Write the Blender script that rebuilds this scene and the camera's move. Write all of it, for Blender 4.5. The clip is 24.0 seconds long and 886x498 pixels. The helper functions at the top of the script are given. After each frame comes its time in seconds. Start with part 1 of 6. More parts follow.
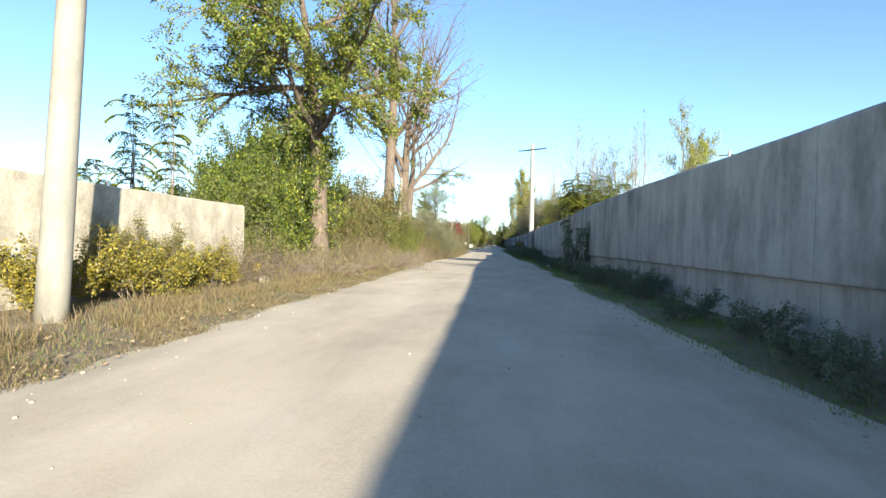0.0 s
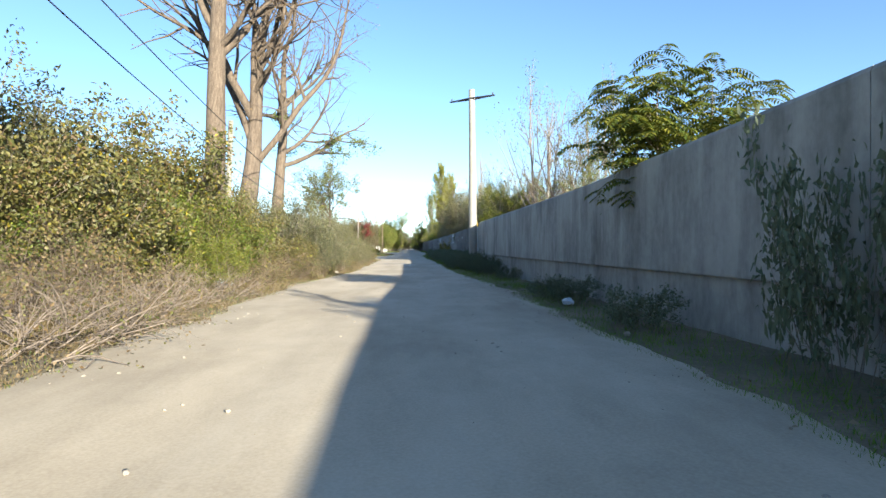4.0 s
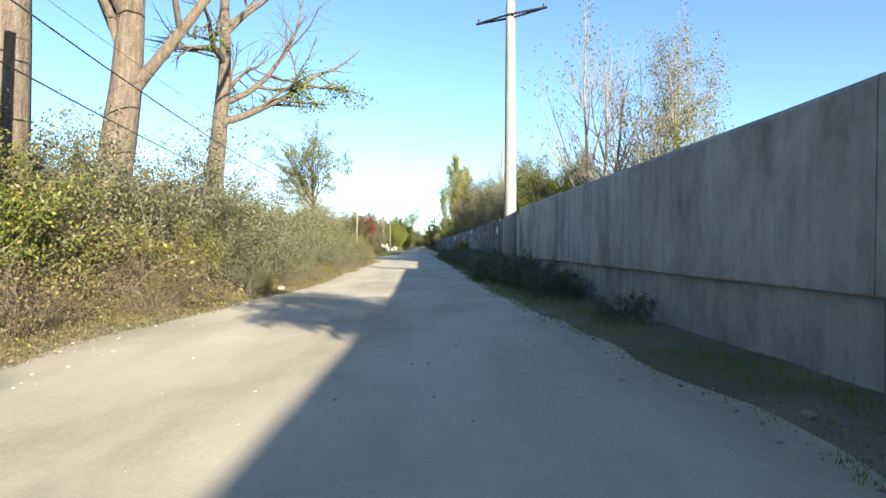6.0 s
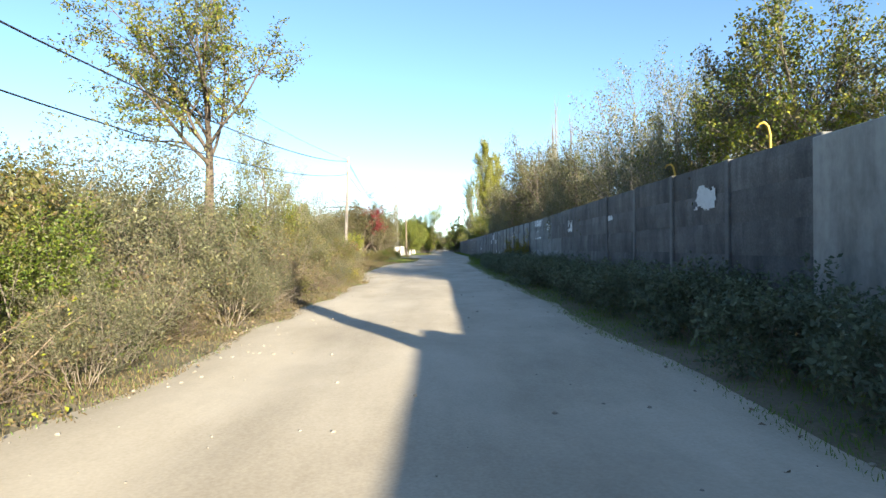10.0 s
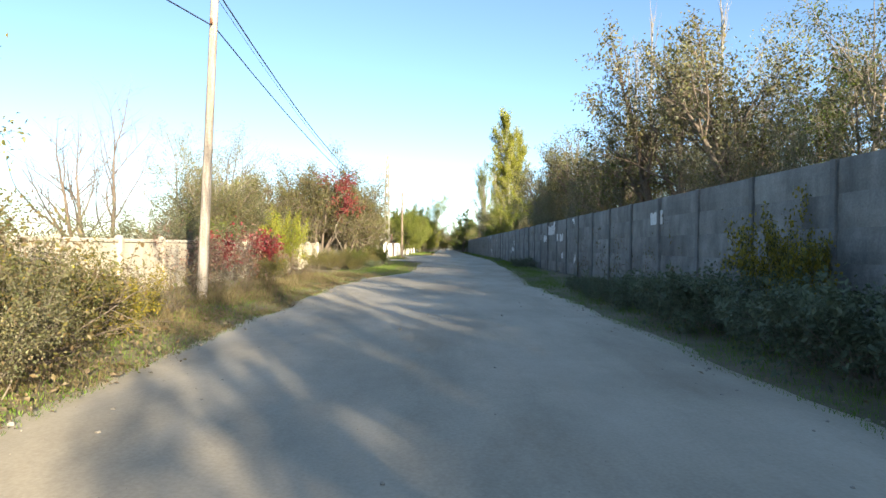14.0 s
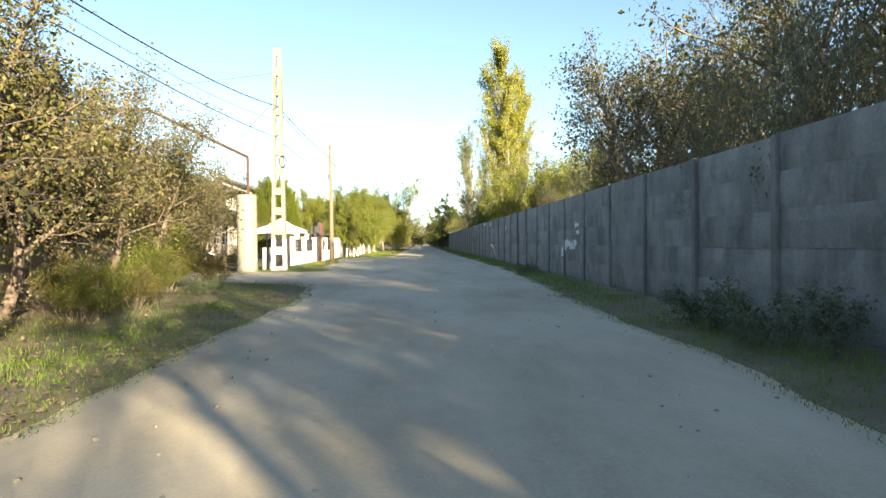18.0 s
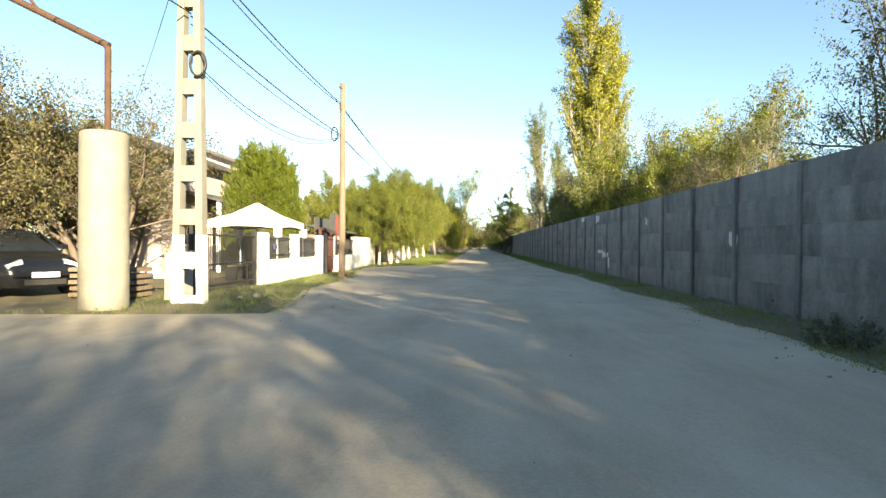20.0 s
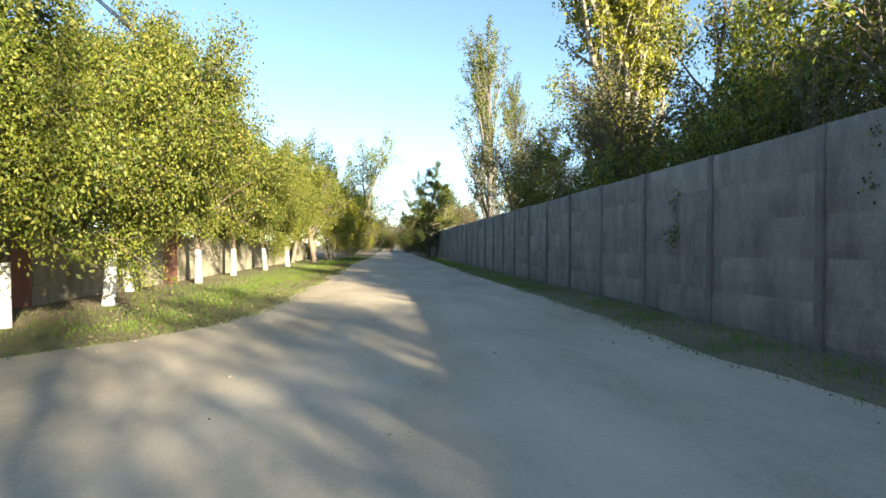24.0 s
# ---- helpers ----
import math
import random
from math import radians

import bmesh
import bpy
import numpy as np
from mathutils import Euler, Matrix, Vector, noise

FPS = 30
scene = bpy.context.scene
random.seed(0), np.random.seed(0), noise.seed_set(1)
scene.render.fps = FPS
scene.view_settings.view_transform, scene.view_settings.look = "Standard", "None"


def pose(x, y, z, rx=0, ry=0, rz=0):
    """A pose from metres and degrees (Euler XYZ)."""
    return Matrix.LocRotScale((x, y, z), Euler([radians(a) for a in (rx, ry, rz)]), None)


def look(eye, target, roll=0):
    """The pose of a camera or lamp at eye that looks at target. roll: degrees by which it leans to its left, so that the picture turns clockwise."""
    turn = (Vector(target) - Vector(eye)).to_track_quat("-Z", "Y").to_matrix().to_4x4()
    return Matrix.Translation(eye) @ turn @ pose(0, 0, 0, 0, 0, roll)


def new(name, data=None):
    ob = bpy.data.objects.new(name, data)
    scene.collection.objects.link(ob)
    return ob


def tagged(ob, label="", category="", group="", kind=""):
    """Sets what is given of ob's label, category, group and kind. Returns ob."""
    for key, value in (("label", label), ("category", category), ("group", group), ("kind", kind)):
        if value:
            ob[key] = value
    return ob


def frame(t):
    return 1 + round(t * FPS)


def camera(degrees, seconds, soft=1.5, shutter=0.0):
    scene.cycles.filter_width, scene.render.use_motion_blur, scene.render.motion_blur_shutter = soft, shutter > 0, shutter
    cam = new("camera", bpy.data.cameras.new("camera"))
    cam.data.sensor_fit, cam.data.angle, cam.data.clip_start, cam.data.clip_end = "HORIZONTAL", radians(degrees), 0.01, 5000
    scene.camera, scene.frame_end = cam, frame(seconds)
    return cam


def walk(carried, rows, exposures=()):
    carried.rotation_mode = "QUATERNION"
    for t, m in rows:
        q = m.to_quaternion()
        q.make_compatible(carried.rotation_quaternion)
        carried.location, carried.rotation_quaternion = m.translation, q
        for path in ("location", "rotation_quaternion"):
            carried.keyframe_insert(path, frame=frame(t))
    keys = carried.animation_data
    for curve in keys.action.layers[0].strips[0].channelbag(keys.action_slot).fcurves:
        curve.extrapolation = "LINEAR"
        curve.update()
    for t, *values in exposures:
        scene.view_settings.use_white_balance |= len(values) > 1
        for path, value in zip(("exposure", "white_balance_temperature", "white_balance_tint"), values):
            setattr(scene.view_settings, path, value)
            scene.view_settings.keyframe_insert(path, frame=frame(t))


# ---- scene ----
cam = camera(73.0, 24.0)
PATH = [
    (0.0, (-0.000, -0.000, 1.155), (-0.393, 4.984, 1.103), 0.80),
    (0.5, (-0.168, 2.273, 1.150), (-0.569, 7.257, 1.074), -0.12),
    (1.0, (-0.337, 4.706, 1.146), (-0.718, 9.691, 1.130), -0.34),
    (1.5, (-0.500, 6.913, 1.145), (-0.794, 11.904, 1.146), -0.07),
    (2.0, (-0.503, 9.486, 1.148), (-0.607, 14.485, 1.139), -0.42),
    (2.5, (-0.500, 11.849, 1.154), (-0.406, 16.849, 1.155), 0.26),
    (3.0, (-0.417, 14.399, 1.159), (-0.168, 19.392, 1.161), -0.32),
    (3.5, (-0.270, 16.838, 1.160), (0.036, 21.828, 1.141), -0.43),
    (5.5, (0.206, 28.167, 1.151), (0.447, 33.161, 1.139), -0.30),
    (6.0, (0.290, 31.091, 1.152), (0.487, 36.087, 1.122), 0.02),
    (6.5, (0.356, 34.118, 1.153), (0.506, 39.115, 1.131), 0.19),
    (7.0, (0.342, 37.008, 1.151), (0.476, 42.006, 1.132), 0.47),
    (7.5, (0.343, 39.910, 1.147), (0.400, 44.909, 1.129), -0.11),
    (8.0, (0.252, 42.531, 1.144), (0.226, 47.531, 1.151), -0.12),
    (8.5, (0.169, 45.313, 1.144), (-0.027, 50.309, 1.111), -0.72),
    (9.0, (0.051, 47.856, 1.145), (-0.186, 52.850, 1.142), -0.04),
    (9.5, (-0.077, 50.408, 1.143), (-0.171, 55.407, 1.112), 0.45),
    (10.0, (-0.093, 52.792, 1.145), (-0.069, 57.792, 1.137), -0.46),
    (10.5, (-0.170, 55.163, 1.150), (-0.055, 60.161, 1.128), -1.00),
    (12.5, (-0.609, 67.159, 1.173), (-0.883, 72.151, 1.144), -0.07),
    (13.0, (-0.767, 70.097, 1.174), (-0.991, 75.092, 1.143), 0.46),
    (13.5, (-0.941, 73.310, 1.174), (-1.019, 78.309, 1.153), 0.44),
    (14.0, (-0.901, 76.501, 1.172), (-0.881, 81.501, 1.151), 0.77),
    (14.5, (-0.889, 80.043, 1.165), (-0.793, 85.042, 1.153), 0.41),
    (15.0, (-0.858, 83.454, 1.150), (-0.709, 88.452, 1.146), 0.18),
    (15.5, (-0.705, 87.135, 1.134), (-0.509, 92.131, 1.103), 0.06),
    (16.0, (-0.588, 90.664, 1.120), (-0.368, 95.659, 1.057), 0.01),
    (16.5, (-0.424, 94.524, 1.113), (-0.187, 99.518, 1.052), -0.40),
    (17.0, (-0.117, 98.119, 1.111), (0.118, 103.113, 1.060), -0.81),
    (17.5, (0.084, 101.537, 1.114), (0.326, 106.531, 1.055), -0.60),
    (19.5, (-0.080, 115.242, 1.141), (-0.246, 120.239, 1.102), 0.23),
    (20.0, (-0.329, 118.927, 1.146), (-0.594, 123.920, 1.111), 0.41),
    (20.5, (-0.507, 122.855, 1.147), (-0.642, 127.853, 1.134), 0.77),
    (21.0, (-0.602, 126.362, 1.145), (-0.620, 131.362, 1.145), 0.66),
    (21.5, (-0.590, 129.915, 1.143), (-0.525, 134.915, 1.132), 0.77),
    (22.0, (-0.603, 133.093, 1.143), (-0.454, 138.090, 1.111), 1.34),
    (22.5, (-0.558, 136.344, 1.144), (-0.314, 141.338, 1.094), 1.13),
    (23.0, (-0.403, 139.293, 1.141), (-0.099, 144.284, 1.135), 0.33),
    (23.5, (-0.210, 142.394, 1.137), (0.166, 147.380, 1.140), 0.72),
    (24.0, (-0.020, 145.300, 1.140), (0.442, 150.279, 1.114), 0.30),
]
walk(cam, [(t, look(eye, target, roll)) for t, eye, target, roll in PATH], [(0.0, 1.78, 6050, 6), (5.0, 1.8, 5950, 5), (8.0, 1.93, 6450, 5), (10.5, 1.88, 6200, 5), (13.5, 1.9, 6500, 5), (17.0, 2.22, 7600, 4), (20.0, 2.05, 7600, 3), (22.0, 1.97, 7200, 3), (23.0, 2.05, 7300, 4), (24.0, 2.05, 7000, 4)])

# ---- light ----
SUN_EL, SUN_ROT = radians(14.7), radians(153.2)
world = bpy.data.worlds.new("sky")
scene.world = world
world.use_nodes = True
wn = world.node_tree
sky = wn.nodes.new("ShaderNodeTexSky")
sky.sky_type, sky.sun_disc = "NISHITA", False
sky.sun_elevation, sky.sun_rotation = SUN_EL, SUN_ROT
sky.altitude, sky.air_density, sky.dust_density, sky.ozone_density = 60, 0.74, 0.2, 2.0
wn.nodes["Background"].inputs[1].default_value = 0.09
wn.links.new(sky.outputs[0], wn.nodes["Background"].inputs[0])
sun = new("sun", bpy.data.lights.new("sun", "SUN"))
sun.data.energy, sun.data.angle, sun.data.color = 5.4, radians(0.55), (1.0, 0.86, 0.66)
sun.matrix_world = look((0, 0, 30), (-0.4505 * math.cos(SUN_EL), 0.8927 * math.cos(SUN_EL), 30 - math.sin(SUN_EL)))

# ---- materials ----
MATS = {}


def material(name, stops, scale=3.0, fine=60.0, rough=0.85, bump=0.3, dist=0.02, metal=0.0, spread=0.5, stretch=(1, 1, 1), streak=0.0, fine_mix=0.35, piece=0.0, stain=0.0, stain_scale=0.8, stain_colour=None):
    """Colours from stops, mixed by a broad and a fine noise in object space, with fine relief."""
    m = bpy.data.materials.new(name)
    m.use_nodes = True
    nt = m.node_tree
    nd, ln = nt.nodes, nt.links
    bs = nd["Principled BSDF"]
    co = nd.new("ShaderNodeTexCoord")
    mp = nd.new("ShaderNodeMapping")
    mp.inputs["Scale"].default_value = stretch
    where = co.outputs["Object"]
    if piece:
        # each piece takes its own stretch of the pattern
        oi = nd.new("ShaderNodeObjectInfo")
        sh = nd.new("ShaderNodeVectorMath")
        sh.operation = "MULTIPLY_ADD"
        ln.new(oi.outputs["Random"], sh.inputs[0])
        sh.inputs[1].default_value = (37.0, 91.0, 53.0)
        ln.new(where, sh.inputs[2])
        where = sh.outputs[0]
    ln.new(where, mp.inputs[0])
    n1 = nd.new("ShaderNodeTexNoise")
    n1.inputs["Scale"].default_value, n1.inputs["Detail"].default_value, n1.inputs["Roughness"].default_value = scale, 6, 0.65
    n2 = nd.new("ShaderNodeTexNoise")
    n2.inputs["Scale"].default_value, n2.inputs["Detail"].default_value = fine, 4
    ln.new(mp.outputs[0], n1.inputs["Vector"])
    ln.new(where, n2.inputs["Vector"])
    mx = nd.new("ShaderNodeMix")
    mx.inputs[0].default_value = fine_mix
    ln.new(n1.outputs[0], mx.inputs[2])
    ln.new(n2.outputs[0], mx.inputs[3])
    val = mx.outputs[0]
    if streak:
        mp2 = nd.new("ShaderNodeMapping")
        mp2.inputs["Scale"].default_value = (1.6, 1.6, 0.12)
        ln.new(where, mp2.inputs[0])
        n3 = nd.new("ShaderNodeTexNoise")
        n3.inputs["Scale"].default_value, n3.inputs["Detail"].default_value = 2.2, 5
        ln.new(mp2.outputs[0], n3.inputs["Vector"])
        m3 = nd.new("ShaderNodeMix")
        m3.inputs[0].default_value = streak
        ln.new(val, m3.inputs[2])
        ln.new(n3.outputs[0], m3.inputs[3])
        val = m3.outputs[0]
    rp = nd.new("ShaderNodeValToRGB")
    lo, hi = 0.5 - spread / 2, 0.5 + spread / 2
    els = rp.color_ramp.elements
    for k, c in enumerate(stops):
        pos = lo + (hi - lo) * k / max(1, len(stops) - 1)
        e = els[k] if k < 2 else els.new(pos)
        e.position, e.color = pos, (*c, 1)
    ln.new(val, rp.inputs[0])
    col = rp.outputs[0]
    if stain:
        # dark weather stains of their own outline, over the plain colour
        n4 = nd.new("ShaderNodeTexNoise")
        n4.inputs["Scale"].default_value, n4.inputs["Detail"].default_value, n4.inputs["Roughness"].default_value = stain_scale, 8, 0.7
        mp4 = nd.new("ShaderNodeMapping")
        mp4.inputs["Scale"].default_value = (1.0, 1.0, 0.45)
        mp4.inputs["Location"].default_value = (3.1, 7.7, 1.9)
        ln.new(where, mp4.inputs[0])
        ln.new(mp4.outputs[0], n4.inputs["Vector"])
        r4 = nd.new("ShaderNodeMapRange")
        r4.inputs[1].default_value, r4.inputs[2].default_value = 0.47, 0.66
        r4.inputs[3].default_value, r4.inputs[4].default_value = 0.0, stain
        ln.new(n4.outputs[0], r4.inputs[0])
        m4 = nd.new("ShaderNodeMix")
        m4.data_type = "RGBA"
        ln.new(r4.outputs[0], m4.inputs[0])
        ln.new(col, m4.inputs[6])
        m4.inputs[7].default_value = (*(stain_colour or [c * 0.33 for c in stops[0]]), 1)
        col = m4.outputs[2]
    if piece:
        hs = nd.new("ShaderNodeHueSaturation")
        mr = nd.new("ShaderNodeMapRange")
        mr.inputs[3].default_value, mr.inputs[4].default_value = 1 - piece, 1 + piece
        ln.new(oi.outputs["Random"], mr.inputs[0])
        ln.new(mr.outputs[0], hs.inputs["Value"])
        ln.new(col, hs.inputs["Color"])
        col = hs.outputs[0]
    ln.new(col, bs.inputs["Base Color"])
    bs.inputs["Roughness"].default_value, bs.inputs["Metallic"].default_value = rough, metal
    if bump:
        bp = nd.new("ShaderNodeBump")
        bp.inputs["Strength"].default_value, bp.inputs["Distance"].default_value = bump, dist
        ln.new(val, bp.inputs["Height"])
        ln.new(bp.outputs[0], bs.inputs["Normal"])
    MATS[name] = m
    return m


def leaf_material(name, stops, translucent=0.26, rough=0.55):
    """Leaves: each one takes its own colour out of the stops; light comes through them."""
    m = bpy.data.materials.new(name)
    m.use_nodes = True
    nt = m.node_tree
    nd, ln = nt.nodes, nt.links
    bs = nd["Principled BSDF"]
    ge = nd.new("ShaderNodeNewGeometry")
    oi = nd.new("ShaderNodeObjectInfo")
    ad = nd.new("ShaderNodeMath")
    ad.operation = "MULTIPLY_ADD"
    ln.new(oi.outputs["Random"], ad.inputs[0])
    ad.inputs[1].default_value = 0.3
    mu = nd.new("ShaderNodeMath")
    mu.operation = "MULTIPLY"
    mu.inputs[1].default_value = 0.7
    ln.new(ge.outputs["Random Per Island"], mu.inputs[0])
    ln.new(mu.outputs[0], ad.inputs[2])
    rp = nd.new("ShaderNodeValToRGB")
    els = rp.color_ramp.elements
    for k, c in enumerate(stops):
        pos = k / max(1, len(stops) - 1)
        e = els[k] if k < 2 else els.new(pos)
        e.position, e.color = pos, (*c, 1)
    ln.new(ad.outputs[0], rp.inputs[0])
    ln.new(rp.outputs[0], bs.inputs["Base Color"])
    bs.inputs["Roughness"].default_value = rough
    tr = nd.new("ShaderNodeBsdfTranslucent")
    ln.new(rp.outputs[0], tr.inputs[0])
    ms = nd.new("ShaderNodeMixShader")
    ms.inputs[0].default_value = translucent
    ln.new(bs.outputs[0], ms.inputs[1])
    ln.new(tr.outputs[0], ms.inputs[2])
    ln.new(ms.outputs[0], nd["Material Output"].inputs[0])
    MATS[name] = m
    return m


M = material
M("road_dust", [(0.30, 0.25, 0.18), (0.455, 0.39, 0.295), (0.58, 0.51, 0.40)], 0.7, 45, 0.95, 0.4, 0.012, spread=0.42, stretch=(1, 0.3, 1), fine_mix=0.26, stain=0.35, stain_scale=0.3, stain_colour=(0.25, 0.205, 0.15))
M("soil", [(0.10, 0.085, 0.05), (0.175, 0.14, 0.09), (0.27, 0.22, 0.15)], 0.9, 30, 0.95, 0.35, 0.02, spread=0.36, stain=0.7, stain_scale=0.16, stain_colour=(0.07, 0.08, 0.03))
M("cast_concrete", [(0.19, 0.183, 0.168), (0.35, 0.337, 0.308), (0.46, 0.444, 0.405)], 0.55, 9, 0.9, 0.3, 0.012, spread=0.36, streak=0.38, fine_mix=0.25, stain=0.55, stain_scale=0.9)
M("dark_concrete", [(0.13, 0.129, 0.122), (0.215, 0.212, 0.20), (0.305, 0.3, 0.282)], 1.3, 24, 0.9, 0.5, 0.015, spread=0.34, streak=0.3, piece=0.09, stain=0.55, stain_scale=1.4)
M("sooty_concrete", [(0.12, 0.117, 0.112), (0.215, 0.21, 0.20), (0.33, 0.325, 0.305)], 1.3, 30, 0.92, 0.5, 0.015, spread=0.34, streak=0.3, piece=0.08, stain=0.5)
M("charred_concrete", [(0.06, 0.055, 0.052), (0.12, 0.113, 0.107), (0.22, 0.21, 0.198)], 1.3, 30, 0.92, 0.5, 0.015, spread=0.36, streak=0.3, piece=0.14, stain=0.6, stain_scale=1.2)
M("post_concrete", [(0.09, 0.09, 0.09), (0.16, 0.157, 0.153), (0.25, 0.245, 0.235)], 2.0, 40, 0.9, 0.3, 0.01, piece=0.2, stain=0.4)
M("spun_concrete", [(0.17, 0.165, 0.15), (0.27, 0.26, 0.237), (0.35, 0.34, 0.312)], 2.5, 50, 0.85, 0.25, 0.006, streak=0.3, stain=0.25)
M("pole_concrete", [(0.20, 0.19, 0.17), (0.28, 0.268, 0.245), (0.35, 0.335, 0.305)], 1.5, 50, 0.85, 0.2, 0.006, streak=0.4)
M("weathered_cream", [(0.33, 0.285, 0.22), (0.52, 0.465, 0.375), (0.66, 0.605, 0.51)], 1.2, 30, 0.9, 0.35, 0.012, spread=0.32, streak=0.3, stain=0.35)
M("cream_plaster", [(0.23, 0.205, 0.15), (0.385, 0.35, 0.275), (0.51, 0.475, 0.39)], 1.8, 22, 0.9, 0.45, 0.012, spread=0.3, streak=0.12, stain=0.55, stain_scale=1.1, stain_colour=(0.16, 0.14, 0.10))
M("whitewash", [(0.60, 0.59, 0.56), (0.76, 0.75, 0.72), (0.84, 0.83, 0.80)], 1.5, 30, 0.85, 0.2, 0.006, spread=0.5)
M("flaked_paint", [(0.55, 0.55, 0.54), (0.68, 0.68, 0.67), (0.78, 0.78, 0.77)], 5, 50, 0.85, 0.3, 0.004)
M("poplar_bark", [(0.04, 0.03, 0.023), (0.115, 0.088, 0.066), (0.20, 0.16, 0.12)], 6, 25, 0.95, 1.0, 0.05, stretch=(2.2, 2.2, 0.35), spread=0.4)
M("twig_bark", [(0.10, 0.08, 0.06), (0.20, 0.165, 0.13), (0.30, 0.26, 0.21)], 5, 40, 0.95, 0.4, 0.01, stretch=(2, 2, 0.5))
M("brush_wood", [(0.09, 0.07, 0.055), (0.185, 0.15, 0.122), (0.33, 0.28, 0.235)], 3, 20, 0.95, 0.3, 0.01, spread=0.34)
M("straw_twig", [(0.09, 0.065, 0.045), (0.20, 0.15, 0.105), (0.38, 0.305, 0.22)], 3, 20, 0.95, 0.3, 0.01, spread=0.34)
M("dry_twig", [(0.07, 0.053, 0.043), (0.145, 0.112, 0.088), (0.24, 0.19, 0.15)], 5, 40, 0.95, 0.3, 0.01)
M("pale_bark", [(0.14, 0.125, 0.11), (0.22, 0.20, 0.175), (0.30, 0.275, 0.25)], 5, 40, 0.95, 0.3, 0.01)
M("weathered_wood", [(0.09, 0.066, 0.046), (0.17, 0.128, 0.092), (0.27, 0.21, 0.16)], 3, 60, 0.9, 0.4, 0.008, stretch=(5, 5, 0.3))
M("bleached_wood", [(0.16, 0.128, 0.105), (0.30, 0.255, 0.215), (0.45, 0.40, 0.35)], 3, 40, 0.9, 0.4, 0.008, stretch=(5, 5, 0.4), spread=0.3)
M("black_cable", [(0.015, 0.015, 0.015), (0.03, 0.03, 0.03)], 5, 50, 0.6, 0)
M("rusty_iron", [(0.05, 0.025, 0.015), (0.14, 0.06, 0.03), (0.20, 0.10, 0.05)], 6, 60, 0.8, 0.3, 0.004)
M("pipe_rust", [(0.03, 0.018, 0.012), (0.065, 0.034, 0.02), (0.10, 0.055, 0.032)], 6, 60, 0.85, 0.3, 0.004)
M("column_concrete", [(0.125, 0.12, 0.10), (0.22, 0.212, 0.18), (0.30, 0.288, 0.25)], 2.2, 40, 0.9, 0.35, 0.01, streak=0.3, stain=0.5)
M("dark_iron", [(0.015, 0.015, 0.017), (0.03, 0.03, 0.032), (0.05, 0.045, 0.04)], 6, 60, 0.55, 0.1, 0.002, metal=0.3)
M("pink_render", [(0.36, 0.31, 0.295), (0.46, 0.40, 0.38), (0.54, 0.475, 0.45)], 1.0, 40, 0.9, 0.2, 0.006, streak=0.2)
M("roof_sheet", [(0.045, 0.048, 0.052), (0.085, 0.088, 0.092), (0.14, 0.14, 0.14)], 3, 30, 0.75, 0.3, 0.01)
M("roof_boards", [(0.055, 0.04, 0.03), (0.10, 0.07, 0.05)], 4, 40, 0.8, 0.2, 0.004, stretch=(1, 6, 1))
M("white_canvas", [(0.70, 0.69, 0.66), (0.80, 0.79, 0.76), (0.86, 0.85, 0.82)], 1.2, 60, 0.8, 0.1, 0.01)
M("shade_net", [(0.045, 0.05, 0.05), (0.075, 0.08, 0.08), (0.11, 0.115, 0.11)], 2, 80, 0.9, 0.3, 0.004)
M("red_lath", [(0.20, 0.04, 0.025), (0.30, 0.06, 0.04)], 5, 50, 0.7, 0.1, 0.003)
M("brown_paint", [(0.035, 0.014, 0.011), (0.06, 0.023, 0.018), (0.09, 0.038, 0.028)], 3, 50, 0.6, 0.15, 0.003)
M("pink_paint", [(0.36, 0.25, 0.20), (0.46, 0.34, 0.28), (0.54, 0.42, 0.35)], 3, 50, 0.8, 0.2, 0.004)
M("red_brick", [(0.20, 0.085, 0.065), (0.29, 0.135, 0.105), (0.36, 0.20, 0.16)], 3, 40, 0.9, 0.4, 0.01)
M("black_lacquer", [(0.008, 0.009, 0.012), (0.014, 0.015, 0.018)], 3, 60, 0.22, 0)
M("tyre_rubber", [(0.015, 0.015, 0.015), (0.03, 0.03, 0.03)], 8, 60, 0.9, 0.2, 0.004)
M("alloy", [(0.45, 0.46, 0.47), (0.6, 0.61, 0.62)], 6, 60, 0.35, 0, metal=0.9)
M("lamp_lens", [(0.55, 0.58, 0.6), (0.7, 0.72, 0.74)], 6, 60, 0.15, 0)
M("dark_glass", [(0.01, 0.012, 0.014), (0.02, 0.022, 0.025)], 3, 60, 0.08, 0)
M("plate_white", [(0.6, 0.6, 0.6), (0.7, 0.7, 0.7)], 6, 60, 0.5, 0)
M("sign_blue", [(0.10, 0.10, 0.25), (0.16, 0.15, 0.32)], 6, 60, 0.5, 0)
M("sign_cream", [(0.5, 0.42, 0.26), (0.62, 0.54, 0.36)], 6, 60, 0.6, 0)
M("yellow_paint", [(0.36, 0.24, 0.03), (0.46, 0.31, 0.04), (0.52, 0.38, 0.07)], 6, 60, 0.5, 0.1, 0.003)
M("plastic_film", [(0.45, 0.52, 0.62), (0.62, 0.68, 0.75), (0.75, 0.78, 0.82)], 9, 60, 0.35, 0.3, 0.01)
M("stone_bits", [(0.20, 0.175, 0.135), (0.30, 0.265, 0.215), (0.40, 0.36, 0.30)], 8, 60, 0.95, 0.4, 0.01)
L = leaf_material
L("leaf_green", [(0.04, 0.07, 0.008), (0.085, 0.125, 0.012), (0.14, 0.175, 0.016), (0.24, 0.225, 0.025)])
